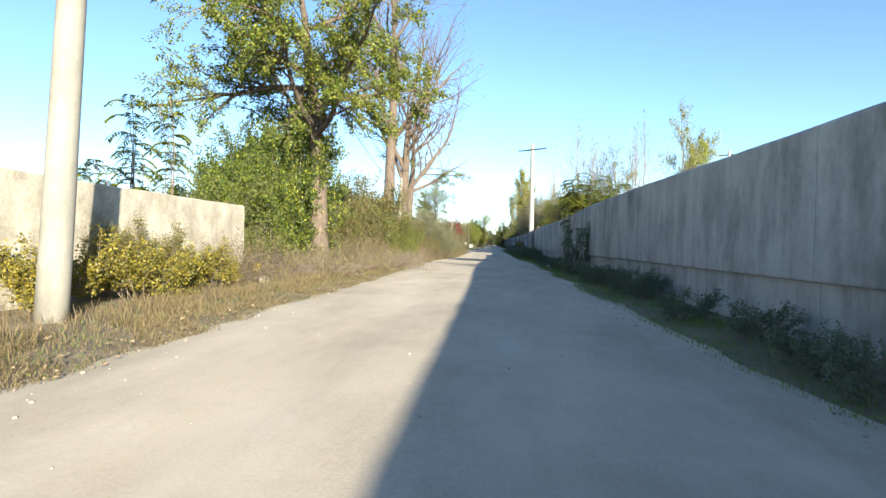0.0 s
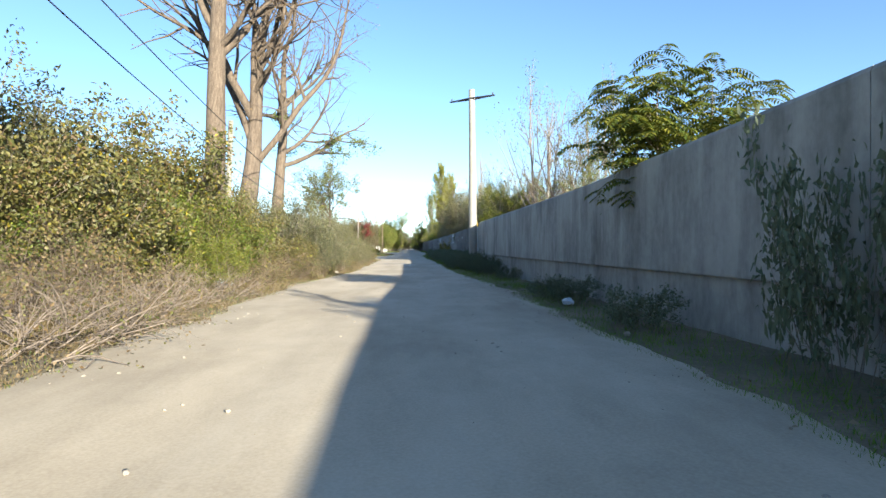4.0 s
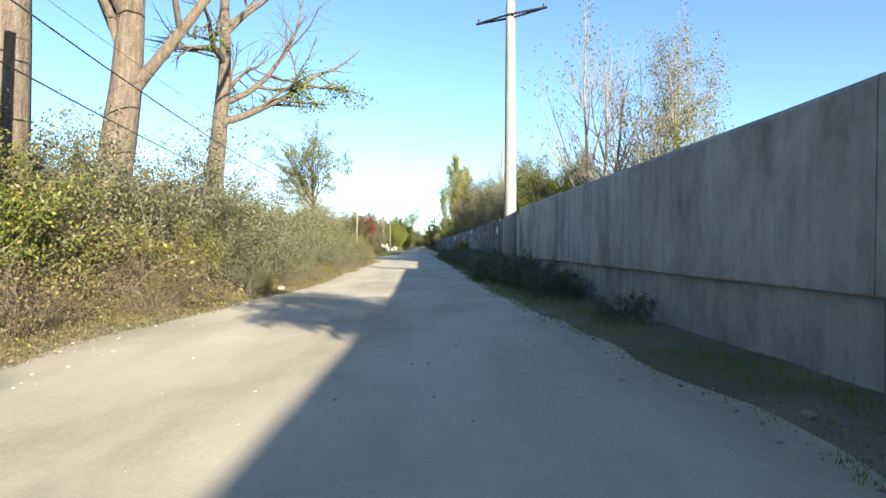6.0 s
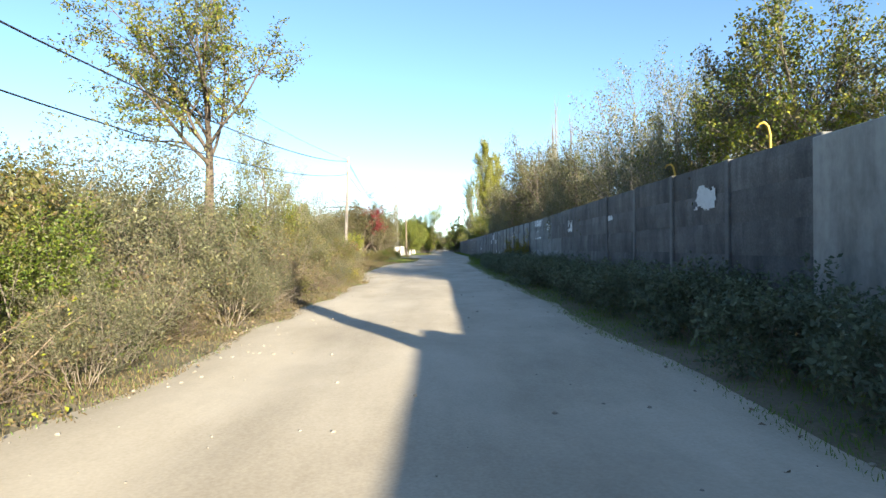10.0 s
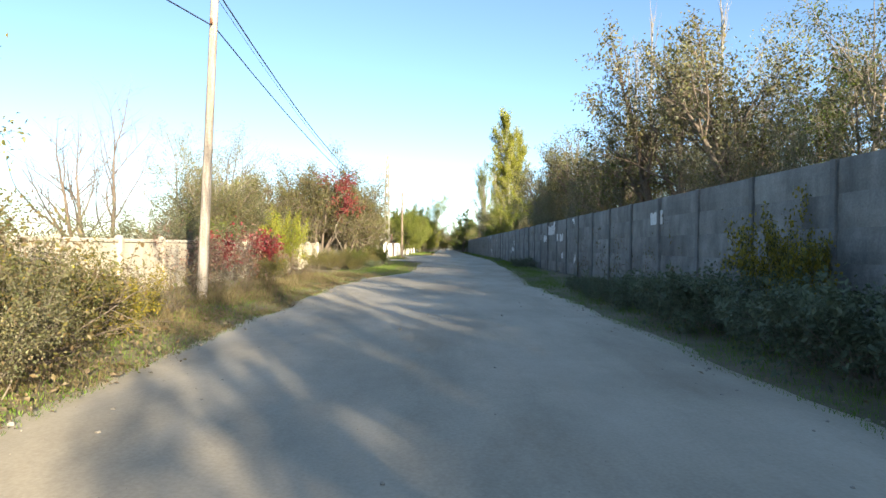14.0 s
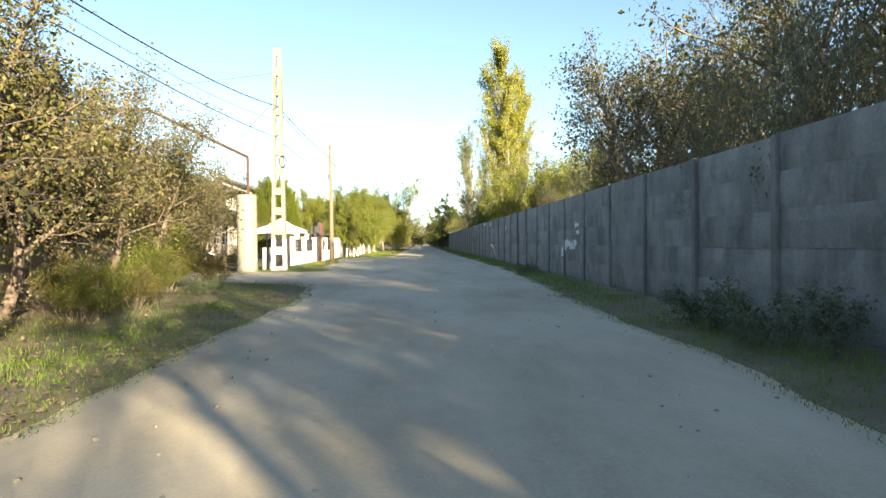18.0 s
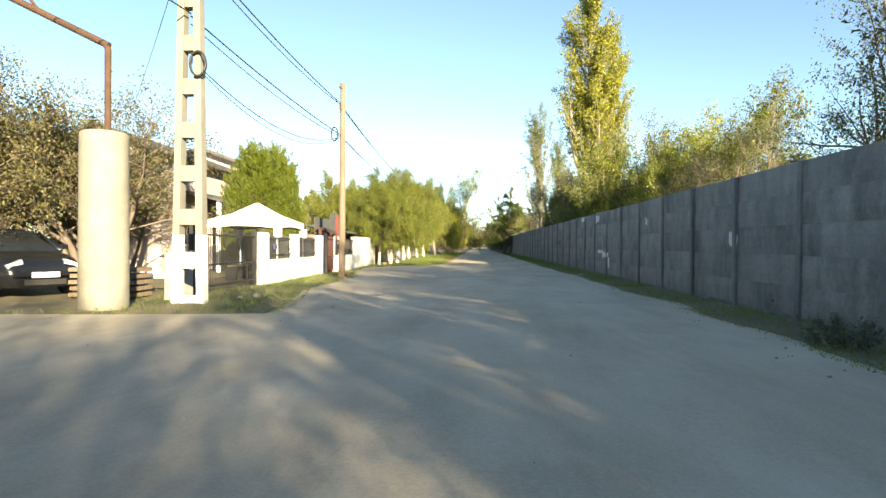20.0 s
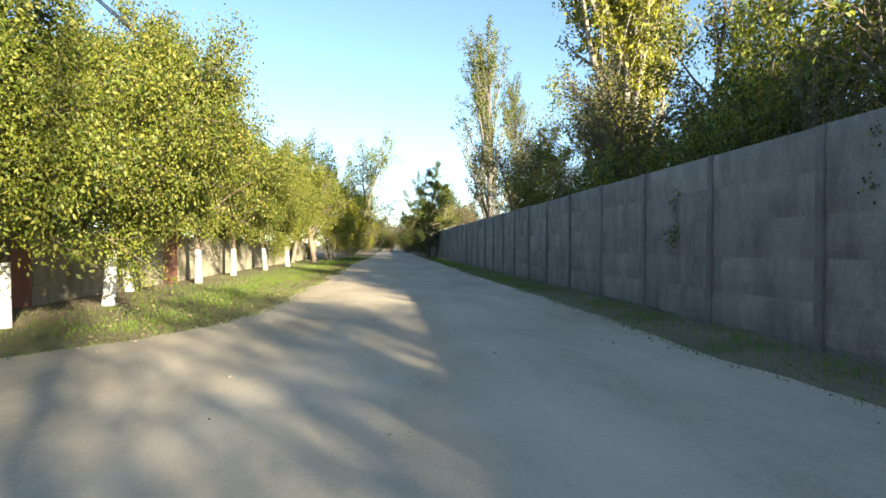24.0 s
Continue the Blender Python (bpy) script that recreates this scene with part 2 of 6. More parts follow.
L("leaf_olive", [(0.048, 0.06, 0.016), (0.09, 0.096, 0.026), (0.14, 0.13, 0.038), (0.19, 0.15, 0.055)])
L("leaf_yellow", [(0.10, 0.105, 0.016), (0.18, 0.16, 0.02), (0.28, 0.22, 0.022), (0.36, 0.28, 0.025)])
L("leaf_fruit", [(0.07, 0.098, 0.013), (0.13, 0.152, 0.022), (0.19, 0.19, 0.034), (0.25, 0.228, 0.05)])
L("leaf_deep", [(0.02, 0.038, 0.008), (0.04, 0.066, 0.012), (0.07, 0.095, 0.016)])
L("leaf_pale", [(0.11, 0.125, 0.05), (0.185, 0.195, 0.085), (0.28, 0.275, 0.125), (0.24, 0.185, 0.105)])
L("leaf_russet", [(0.12, 0.06, 0.05), (0.20, 0.11, 0.09), (0.28, 0.18, 0.13), (0.16, 0.035, 0.03)])
L("leaf_lime", [(0.13, 0.17, 0.014), (0.22, 0.25, 0.022), (0.30, 0.31, 0.03), (0.37, 0.34, 0.04)])
L("leaf_brown", [(0.088, 0.060, 0.028), (0.144, 0.096, 0.044), (0.192, 0.136, 0.064), (0.144, 0.136, 0.048)], 0.25)
L("leaf_red", [(0.09, 0.014, 0.018), (0.17, 0.018, 0.026), (0.25, 0.028, 0.04), (0.15, 0.075, 0.035)])
L("leaf_dark", [(0.065, 0.09, 0.05), (0.115, 0.145, 0.08), (0.175, 0.195, 0.115)], 0.3)
L("leaf_greyish", [(0.06, 0.07, 0.038), (0.10, 0.105, 0.056), (0.14, 0.135, 0.07), (0.18, 0.155, 0.07)], 0.3)
L("leaf_sumac", [(0.04, 0.07, 0.012), (0.10, 0.13, 0.02), (0.20, 0.20, 0.025), (0.40, 0.33, 0.04)], 0.35)
L("leaf_thuja", [(0.05, 0.075, 0.006), (0.105, 0.13, 0.009), (0.175, 0.185, 0.012)], 0.2)
L("leaf_poplar", [(0.12, 0.145, 0.015), (0.19, 0.20, 0.02), (0.26, 0.245, 0.03), (0.09, 0.115, 0.012)])
L("litter", [(0.14, 0.10, 0.06), (0.22, 0.165, 0.10), (0.30, 0.24, 0.15)], 0.2, 0.8)
L("grass_fresh", [(0.06, 0.125, 0.014), (0.11, 0.20, 0.022), (0.17, 0.25, 0.03), (0.23, 0.24, 0.055)], 0.3, 0.7)
L("grass_dry", [(0.06, 0.05, 0.018), (0.135, 0.10, 0.045), (0.22, 0.17, 0.085), (0.31, 0.25, 0.14)], 0.3, 0.8)

# ---- mesh helpers ----


class Acc:
    """Collects vertices and faces for one mesh."""

    def __init__(self):
        self.v, self.f = [], []

    def tube(self, pts, radii, n=6, cap=True):
        pts = [Vector(p) for p in pts]
        base = len(self.v)
        ref = Vector((0.31, 0.17, 0.93))
        for i, p in enumerate(pts):
            d = (pts[min(i + 1, len(pts) - 1)] - pts[max(i - 1, 0)]).normalized()
            a = d.cross(ref if abs(d.dot(ref)) < 0.95 else Vector((1, 0, 0))).normalized()
            b = d.cross(a)
            r = radii[i]
            for k in range(n):
                w = 2 * math.pi * k / n
                self.v.append(tuple(p + a * (r * math.cos(w)) + b * (r * math.sin(w))))
        for i in range(len(pts) - 1):
            for k in range(n):
                o, q = base + i * n, base + (i + 1) * n
                self.f.append((o + k, o + (k + 1) % n, q + (k + 1) % n, q + k))
        if cap:
            self.f.append(tuple(base + k for k in reversed(range(n))))
            self.f.append(tuple(base + (len(pts) - 1) * n + k for k in range(n)))

    def box(self, x0, y0, z0, x1, y1, z1, chamfer=0.0):
        """A box whose vertical edges and top are chamfered."""
        o = len(self.v)
        c = chamfer
        if c <= 0:
            self.v += [(x, y, z) for z in (z0, z1) for x, y in ((x0, y0), (x1, y0), (x1, y1), (x0, y1))]
            self.f += [(o + 3, o + 2, o + 1, o), (o + 4, o + 5, o + 6, o + 7)]
            self.f += [(o + k, o + (k + 1) % 4, o + 4 + (k + 1) % 4, o + 4 + k) for k in range(4)]
            return
        ring = [(x0 + c, y0), (x1 - c, y0), (x1, y0 + c), (x1, y1 - c), (x1 - c, y1), (x0 + c, y1), (x0, y1 - c), (x0, y0 + c)]
        top = [(x0 + c, y0 + c), (x1 - c, y0 + c), (x1 - c, y0 + c), (x1 - c, y1 - c), (x1 - c, y1 - c), (x0 + c, y1 - c), (x0 + c, y1 - c), (x0 + c, y0 + c)]
        self.v += [(*p, z0) for p in ring] + [(*p, z1 - c) for p in ring] + [(*top[k], z1) for k in (0, 1, 3, 5)]
        self.f.append(tuple(o + k for k in reversed(range(8))))
        self.f += [(o + k, o + (k + 1) % 8, o + 8 + (k + 1) % 8, o + 8 + k) for k in range(8)]
        t = o + 16
        self.f += [(t, t + 1, t + 2, t + 3), (o + 8, o + 9, t + 1, t), (o + 9, o + 10, t + 1), (o + 10, o + 11, t + 2, t + 1), (o + 11, o + 12, t + 2), (o + 12, o + 13, t + 3, t + 2), (o + 13, o + 14, t + 3), (o + 14, o + 15, t, t + 3), (o + 15, o + 8, t)]

    def prism(self, outline, z0, z1):
        """An upright prism over a flat outline of (x, y)."""
        o, n = len(self.v), len(outline)
        self.v += [(x, y, z0) for x, y in outline] + [(x, y, z1) for x, y in outline]
        self.f += [tuple(o + k for k in reversed(range(n))), tuple(o + n + k for k in range(n))]
        self.f += [(o + k, o + (k + 1) % n, o + n + (k + 1) % n, o + n + k) for k in range(n)]

    def mesh(self, name, mat, smooth=False):
        me = bpy.data.meshes.new(name)
        me.from_pydata(self.v, [], self.f)
        me.materials.append(MATS[mat])
        if smooth:
            me.polygons.foreach_set("use_smooth", [True] * len(me.polygons))
        me.update()
        return me


def part(name, acc, mat, parent=None, label="", smooth=False):
    ob = new(name, acc.mesh(name, mat, smooth) if isinstance(acc, Acc) else acc)
    if parent is not None:
        ob.parent = parent
    return tagged(ob, label)


def thing(name, label, category, group="", at=(0, 0, 0), turn=0.0):
    ob = new(name)
    ob.empty_display_size = 0.2
    ob.matrix_basis = pose(*at, 0, 0, turn)
    return tagged(ob, label, category, group)


def quads_mesh(name, centres, dirs, norms, length, width, mat, fold=0.25):
    """Leaves: a folded rhomb of two triangles on each centre."""
    n = len(centres)
    dirs /= np.linalg.norm(dirs, axis=1, keepdims=True) + 1e-9
    side = np.cross(dirs, norms)
    side /= np.linalg.norm(side, axis=1, keepdims=True) + 1e-9
    up = np.cross(side, dirs)
    length, width = np.broadcast_to(length, n)[:, None], np.broadcast_to(width, n)[:, None]
    mid = centres + dirs * length * 0.45 + up * width * fold
    v = np.stack([centres, mid + side * width * 0.5, centres + dirs * length, mid - side * width * 0.5], 1).reshape(-1, 3)
    me = bpy.data.meshes.new(name)
    me.vertices.add(4 * n)
    me.vertices.foreach_set("co", v.astype(np.float32).ravel())
    me.loops.add(6 * n)
    k = np.arange(n)[:, None] * 4
    me.loops.foreach_set("vertex_index", (k + np.array([0, 1, 2, 0, 2, 3])).astype(np.int32).ravel())
    me.polygons.add(2 * n)
    me.polygons.foreach_set("loop_start", (np.arange(2 * n) * 3).astype(np.int32))
    me.materials.append(MATS[mat])
    me.update(calc_edges=True)
    return me


# ---- plants ----


def rand_dir(rng):
    v = Vector((rng.gauss(0, 1), rng.gauss(0, 1), rng.gauss(0, 1)))
    return v.normalized()


def grow(acc, rng, p, d, length, r, level, spec, tips):
    """One branch with its children. spec: by level (children, angle, length ratio, wander, lift, first child)."""
    kids, angle, ratio, wander, lift, first = spec[level]
    steps = max(3, min(9, int(length / 0.45) + 2)) if level < 2 else 3
    pts, radii = [p.copy()], [r]
    q = p.copy()
    last = level == len(spec) - 1
    end = r * (0.35 if not last else 0.25)
    for i in range(steps):
        d = (d + rand_dir(rng) * wander + Vector((0, 0, lift))).normalized()
        q = q + d * (length / steps)
        pts.append(q.copy())
        radii.append(r + (end - r) * (i + 1) / steps)
    acc.tube(pts, radii, 10 if level == 0 and r > 0.08 else (6 if level < 2 and r > 0.03 else (4 if r > 0.012 else 3)), cap=False)
    if last:
        for i in range(1, len(pts)):
            tips.append((pts[i], (pts[i] - pts[i - 1]).normalized()))
        return
    for k in range(kids):
        u = first + (1 - first) * (k + rng.random()) / kids
        u = min(u, 0.999)
        x = u * steps
        i = int(x)
        at = pts[i].lerp(pts[i + 1], x - i)
        ax = (pts[i + 1] - pts[i]).normalized()
        side = ax.cross(rand_dir(rng)).normalized()
        a = radians(angle * rng.uniform(0.7, 1.3))
        nd = (ax * math.cos(a) + side * math.sin(a)).normalized()
        rr = (r + (end - r) * u) * rng.uniform(0.45, 0.7)
        grow(acc, rng, at, nd, length * ratio * rng.uniform(0.65, 1.25) * (1.15 - 0.45 * u), rr, level + 1, spec, tips)
    # the branch goes on past its last fork
    grow(acc, rng, pts[-1], d, length * ratio * 0.7, end, level + 1, spec, tips)


def leaves_on(tips, seed, count, spread, size, mat, aspect=0.6, droop=0.25, only=None):
    """Leaves scattered about the tips of the twigs."""
    rs = np.random.RandomState(seed)
    pts = np.array([t[0] for t in tips if only is None or only(t[0])], dtype=float)
    ds = np.array([t[1] for t in tips if only is None or only(t[0])], dtype=float)
    if not len(pts):
        return None
    k = rs.randint(0, len(pts), count)
    c = pts[k] + rs.normal(0, 1, (count, 3)) * spread * 0.5 - ds[k] * rs.uniform(-0.02, 0.13, count)[:, None]
    c[:, 2] = np.maximum(c[:, 2], 0.03)
    d = ds[k] * 0.6 + rs.normal(0, 0.8, (count, 3)) + np.array([0, 0, -droop])
    nm = rs.normal(0, 0.7, (count, 3)) + np.array([0, 0, 0.8])
    ln = size * rs.uniform(0.6, 1.3, count)
    return quads_mesh("foliage", c, d, nm, ln, ln * aspect, mat)


LIB = {}


def plant(key, name, category, label, seed, stems, spec, bark, leaves):
    """A kind of plant. stems: (number, base spread, lean, length, radius). leaves: tuples of (count, spread, size, material, aspect)."""
    rng = random.Random(seed)
    acc, tips = Acc(), []
    num, base, lean, length, radius = stems
    for k in range(num):
        a = 2 * math.pi * (k + rng.random() * 0.7) / num
        out = Vector((math.cos(a), math.sin(a), 0))
        d = (Vector((0, 0, 1)) + out * lean * rng.uniform(0.3, 1.2)).normalized()
        grow(acc, rng, out * base * rng.uniform(0.2, 1) + Vector((0, 0, -0.05)), d, length * rng.uniform(0.75, 1.15), radius * rng.uniform(0.7, 1.1), 0, spec, tips)
    LIB[key] = dict(name=name, category=category, label=label, used=None, height=max(t[0].z for t in tips), verts=acc.v[:120], made=[
        ("trunk" if num == 1 else "branchwork", acc.mesh("wood", bark, True))] + [("crown" if num == 1 else "foliage", me) for me in
        (leaves_on(tips, seed + 7 * i, *row) for i, row in enumerate(leaves)) if me])
    return tips


def place(key, x, y, scale=1.0, turn=None, label="", group="", z=0.0, high=None, thin=1.0, lean=0.0):
    """Sets a plant of that kind on the ground at (x, y)."""
    k = LIB[key]
    turn = PLACE.uniform(0, 360) if turn is None else turn
    m = pose(x, y, z, 0, lean, 0) @ Matrix.Diagonal((thin, 1, 1, 1)) @ pose(0, 0, 0, 0, 0, turn) @ Matrix.Diagonal((scale, scale, scale if high is None else high, 1))
    if k["used"] is None:
        ob = thing(k["name"], label or k["label"], k["category"], group)
        for nm, me in k["made"]:
            part(nm, me, None, ob)
        k["used"] = ob
        ob.matrix_basis = m
        return ob
    src = k["used"]
    ob = src.copy()
    scene.collection.objects.link(ob)
    for ch in src.children:
        c = ch.copy()
        scene.collection.objects.link(c)
        c.parent = ob
    ob.matrix_basis = m
    return tagged(ob, label or k["label"], k["category"], group)


def place_high(key, x, y, height, wide=1.0, turn=None, label="", group=""):
    """Sets a plant so that it reaches that height, wide times as broad as it would grow by itself."""
    s = height / LIB[key]["height"]
    return place(key, x, y, s * wide, turn, label, group, high=s)


PLACE = random.Random(11)

# ---- ground and road ----


def fade(a, b, x):
    t = min(1.0, max(0.0, (x - a) / (b - a)))
    return t * t * (3 - 2 * t)


def left_edge(y):
    base = -3.7 + 0.9 * fade(38, 50, y) - 1.1 * fade(72, 82, y) + 1.5 * fade(96, 104, y) - 1.4 * fade(118, 124, y) - 0.8 * fade(129, 134, y) - 1.1 * fade(139, 146, y) + 3.5 * fade(147.5, 156, y) + 0.5 * fade(185, 210, y) - 7.5 * fade(121.5, 124.5, y) * fade(128.6, 127.4, y)
    return base + 0.28 * noise.noise((0, y * 0.35, 3.1)) + 0.14 * noise.noise((0, y * 1.3, 7.7))


def right_edge(y):
    base = 2.55 - 0.35 * fade(38, 46, y) - 0.15 * fade(70, 80, y) + 0.9 * fade(96, 110, y) + 0.75 * fade(112, 128, y) - 0.2 * fade(140, 150, y)
    return base + 0.22 * noise.noise((5, y * 0.3, 3.1)) + 0.12 * noise.noise((5, y * 1.2, 7.7))


def ground_z(x, y):
    rough = 0.03 * noise.noise((x * 0.6, y * 0.6, 0)) + 0.018 * noise.noise((x * 2.1, y * 2.1, 4))
    return rough * fade(-0.5, 1.2, max(left_edge(y) - x, x - right_edge(y)))


def sheet(xs, ys, zf):
    acc = Acc()
    acc.v = [(x, y, zf(x, y)) for y in ys for x in xs]
    n = len(xs)
    acc.f = [(j * n + i, j * n + i + 1, (j + 1) * n + i + 1, (j + 1) * n + i) for j in range(len(ys) - 1) for i in range(n - 1)]
    return acc


xs = [-1500, -600, -250, -120, -60, -30, -20, -16, -13, -11] + [-10 + 0.4 * k for k in range(44)] + [8, 9, 11, 14, 20, 30, 60, 120, 250, 600, 1500]
ys = [-800, -300, -120, -60, -30, -15] + [-8 + 0.5 * k for k in range(416)] + [205, 215, 230, 250, 280, 330, 420, 600, 1000, 2500]
tagged(part("ground", sheet(xs, ys, lambda x, y: ground_z(x, y) - 0.01 - 0.12 * fade(0.0, 0.6, min(x - left_edge(y), right_edge(y) - x))), "soil", None, "dry earth with thin grass beside the road", True), kind="structure")


def road_sheet():
    acc = Acc()
    us = [k / 26 for k in range(27)]
    ys2 = [-60, -30, -12] + [-6 + 0.3 * k for k in range(700)] + [206, 212, 220, 235, 260, 300, 360, 450]
    for y in ys2:
        a, b = left_edge(y), right_edge(y)
        for u in us:
            x = a + (b - a) * u
            rim = fade(0, 0.07, min(u, 1 - u))
            rut = -0.018 * (math.exp(-((x + 1.6) / 0.35) ** 2) + math.exp(-((x - 0.3) / 0.35) ** 2))
            z = 0.03 * rim - 0.028 + 0.012 * noise.noise((x * 1.1, y * 0.5, 1)) * rim + 0.006 * noise.noise((x * 5, y * 4, 2)) * rim + rut * rim
            acc.v.append((x, y, z + 0.012))
    n = len(us)
    acc.f = [(j * n + i, j * n + i + 1, (j + 1) * n + i + 1, (j + 1) * n + i) for j in range(len(ys2) - 1) for i in range(n - 1)]
    return acc


tagged(part("road", road_sheet(), "road_dust", None, "pale dusty dirt road with shallow wheel ruts", True), kind="structure")

# ---- long wall beside the road ----
def wall_rise(y):
    return 0.165 + 0.085 * fade(6, 18, y) - 0.21 * fade(22, 35, y)


wall_a = tagged(new("wall_cast"), "grey cast concrete boundary wall, stained and streaked", kind="structure")
acc = Acc()
prof = [(3.965, -0.3), (3.965, 0.735), (3.885, 0.75), (3.88, 0.78), (3.90, 2.42), (3.93, 2.47), (4.13, 2.47), (4.16, 2.42), (4.16, -0.3)]
seams = [-60.05 + 5.631 * k for k in range(21)]
for a, b in zip(seams[:-1], seams[1:]):
    acc = Acc()
    o = len(acc.v)
    n = len(prof)
    m = 8
    for j in range(m + 1):
        y = a + 0.006 + (b - a - 0.012) * j / m
        acc.v += [(x + 0.012 * noise.noise((y * 0.7, z * 1.3, 0)), y, z + (wall_rise(y) + 0.02 * noise.noise((y * 0.8, 0, 9)) if z > 2 else 0)) for x, z in prof]
    for j in range(m):
        for k in range(n - 1):
            acc.f.append((o + j * n + k, o + j * n + k + 1, o + (j + 1) * n + k + 1, o + (j + 1) * n + k))
    acc.f.append(tuple(o + k for k in range(n)))
    acc.f.append(tuple(o + m * n + k for k in reversed(range(n))))
    part("wall_bay", acc, "cast_concrete", wall_a)

wall_b = tagged(new("wall_joint"), "pale grey concrete wall section behind the round pole", kind="structure")
for a, b in ((52.64, 54.9), (54.92, 57.3), (57.32, 59.86)):
    acc = Acc()
    acc.box(4.32, a, -0.3, 4.52, b, 2.42, 0.012)
    part("wall_panel", acc, "cast_concrete", wall_b)

acc = Acc()
acc.box(4.05, 52.46, -0.3, 4.4, 52.63, 2.41, 0.012)
part("wall_return", acc, "cast_concrete", wall_b)
# posts with slotted panels, then the far rest of it
PITCH, FIRST = 2.29, 144.66 - 2.29 * 36
wall_c = tagged(new("wall_panels"), "dark grey precast concrete panel fence with slotted posts", kind="structure")


def wall_x(y):
    return 4.5 + 0.3 * fade(66, 84, y)


post_mesh = None
panel_meshes = []
pr = random.Random(5)
for v in range(12):
    acc = Acc()
    w, h = PITCH - 0.09, 0.500
    segs, rows = 6, 3
    o = 0
    for side in (0, 1):
        for j in range(rows + 1):
            for i in range(segs + 1):
                edge = 0.014 if j in (0, rows) else 0.0
                bulge = 0.006 * noise.noise((i * 0.9 + v * 9, j * 1.3, 2))
                acc.v.append(((-0.03 + edge + bulge) if side == 0 else (0.03 - edge), -w / 2 + w * i / segs, h * j / rows))
    n = segs + 1
    lay = n * (rows + 1)
    for j in range(rows):
        for i in range(segs):
            q = j * n + i
            acc.f.append((q, q + n, q + n + 1, q + 1))
            acc.f.append((lay + q, lay + q + 1, lay + q + n + 1, lay + q + n))
    rim = [i for i in range(n)] + [j * n + segs for j in range(1, rows + 1)] + [rows * n + i for i in reversed(range(segs))] + [j * n for j in reversed(range(1, rows))]
    for a, b in zip(rim, rim[1:] + rim[:1]):
        acc.f.append((a, b, lay + b, lay + a))
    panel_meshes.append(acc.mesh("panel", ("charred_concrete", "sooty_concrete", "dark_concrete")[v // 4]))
acc = Acc()
acc.box(-0.075, -0.065, -0.3, 0.06, 0.065, 2.505, 0.012)
post_mesh = acc.mesh("post", "post_concrete")


def fence_posts_and_panels():
    far = Acc()
    for k in range(-1, 112):
        y = FIRST + PITCH * k - 0.0
        if y < 59.5:
            continue
        lift = 0.03 * noise.noise((k * 0.7, 0, 0))
        if y < 182:
            ob = part("post", post_mesh, None, wall_c)
            ob.matrix_basis = pose(wall_x(y), y, lift, pr.uniform(-0.4, 0.4), pr.uniform(-0.8, 0.8), 0)
            for r in range(5):
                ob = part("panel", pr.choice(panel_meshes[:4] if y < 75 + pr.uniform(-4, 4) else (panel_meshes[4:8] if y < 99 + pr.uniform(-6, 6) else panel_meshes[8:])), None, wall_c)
                ob.matrix_basis = pose(wall_x(y) + pr.uniform(-0.006, 0.006), y + PITCH / 2, 0.02 + 0.496 * r + lift, 0, pr.uniform(-0.4, 0.4), 0)
        else:
            x = wall_x(y)
            far.box(x - 0.075, y - 0.065, -0.2, x + 0.06, y + 0.065, 2.6)
            for r in range(5):
                far.box(x - 0.03 + 0.004 * (r % 2), y + 0.05, 0.02 + 0.496 * r, x + 0.03, y + PITCH - 0.05, 0.52 + 0.496 * r)
    foot = Acc()
    for k in range(0, 53):
        y = FIRST + PITCH * k
        if y > 59.5:
            foot.box(wall_x(y) - 0.022, y + 0.07, -0.3, wall_x(y) + 0.03, y + PITCH - 0.07, 0.06)
    part("footing", foot, "post_concrete", wall_c)
    ob = part("far_panels", far, "dark_concrete", wall_c)
    tagged(ob, kind="stuff")


# ---- wall by the first pole ----
def cream_wall():
    w = tagged(new("wall_plastered"), "cream plastered concrete garden wall with worn top edge", kind="structure")
    acc = Acc()
    n = 40
    for j in range(n + 1):
        y = -14 + (18.15 + 14) * j / n
        top = 2.22 + 0.03 * noise.noise((y * 0.8, 3, 1)) + 0.05 * fade(9.6, 9.0, y)
        acc.v += [(-7.67 + 0.015 * noise.noise((y, 0, 0)), y, -0.3), (-7.67 + 0.015 * noise.noise((y, 1, 0)), y, top - 0.03), (-7.70, y, top), (-7.90, y, top), (-7.93, y, -0.3)]
    for j in range(n):
        for k in range(4):
            acc.f.append((j * 5 + k, (j + 1) * 5 + k, (j + 1) * 5 + k + 1, j * 5 + k + 1))
    acc.f += [tuple(range(5)), tuple(n * 5 + k for k in reversed(range(5)))]
    part("wall_body", acc, "cream_plaster", w)


cream_wall()

# ---- poles and cables ----


def round_pole(x, y, h, r0, r1, lean=(0, 0), mat="spun_concrete"):
    ob = thing("utility_pole", "tall round spun-concrete utility pole, pale grey", "utility pole", at=(x, y, 0))
    acc = Acc()
    acc.tube([(lean[0] * u, lean[1] * u, -0.3 + (h + 0.3) * u) for u in [k / 10 for k in range(11)]], [r0 + (r1 - r0) * k / 10 for k in range(11)], 28)
    part("shaft", acc, mat, ob, smooth=True)
    return ob


first_pole = round_pole(-6.0, 7.75, 9.5, 0.215, 0.14, (0.58, 0), "column_concrete")
acc = Acc()
acc.box(0.22, -0.03, 0.72, 0.245, 0.03, 0.78)
part("tag_plate", acc, "rusty_iron", first_pole)

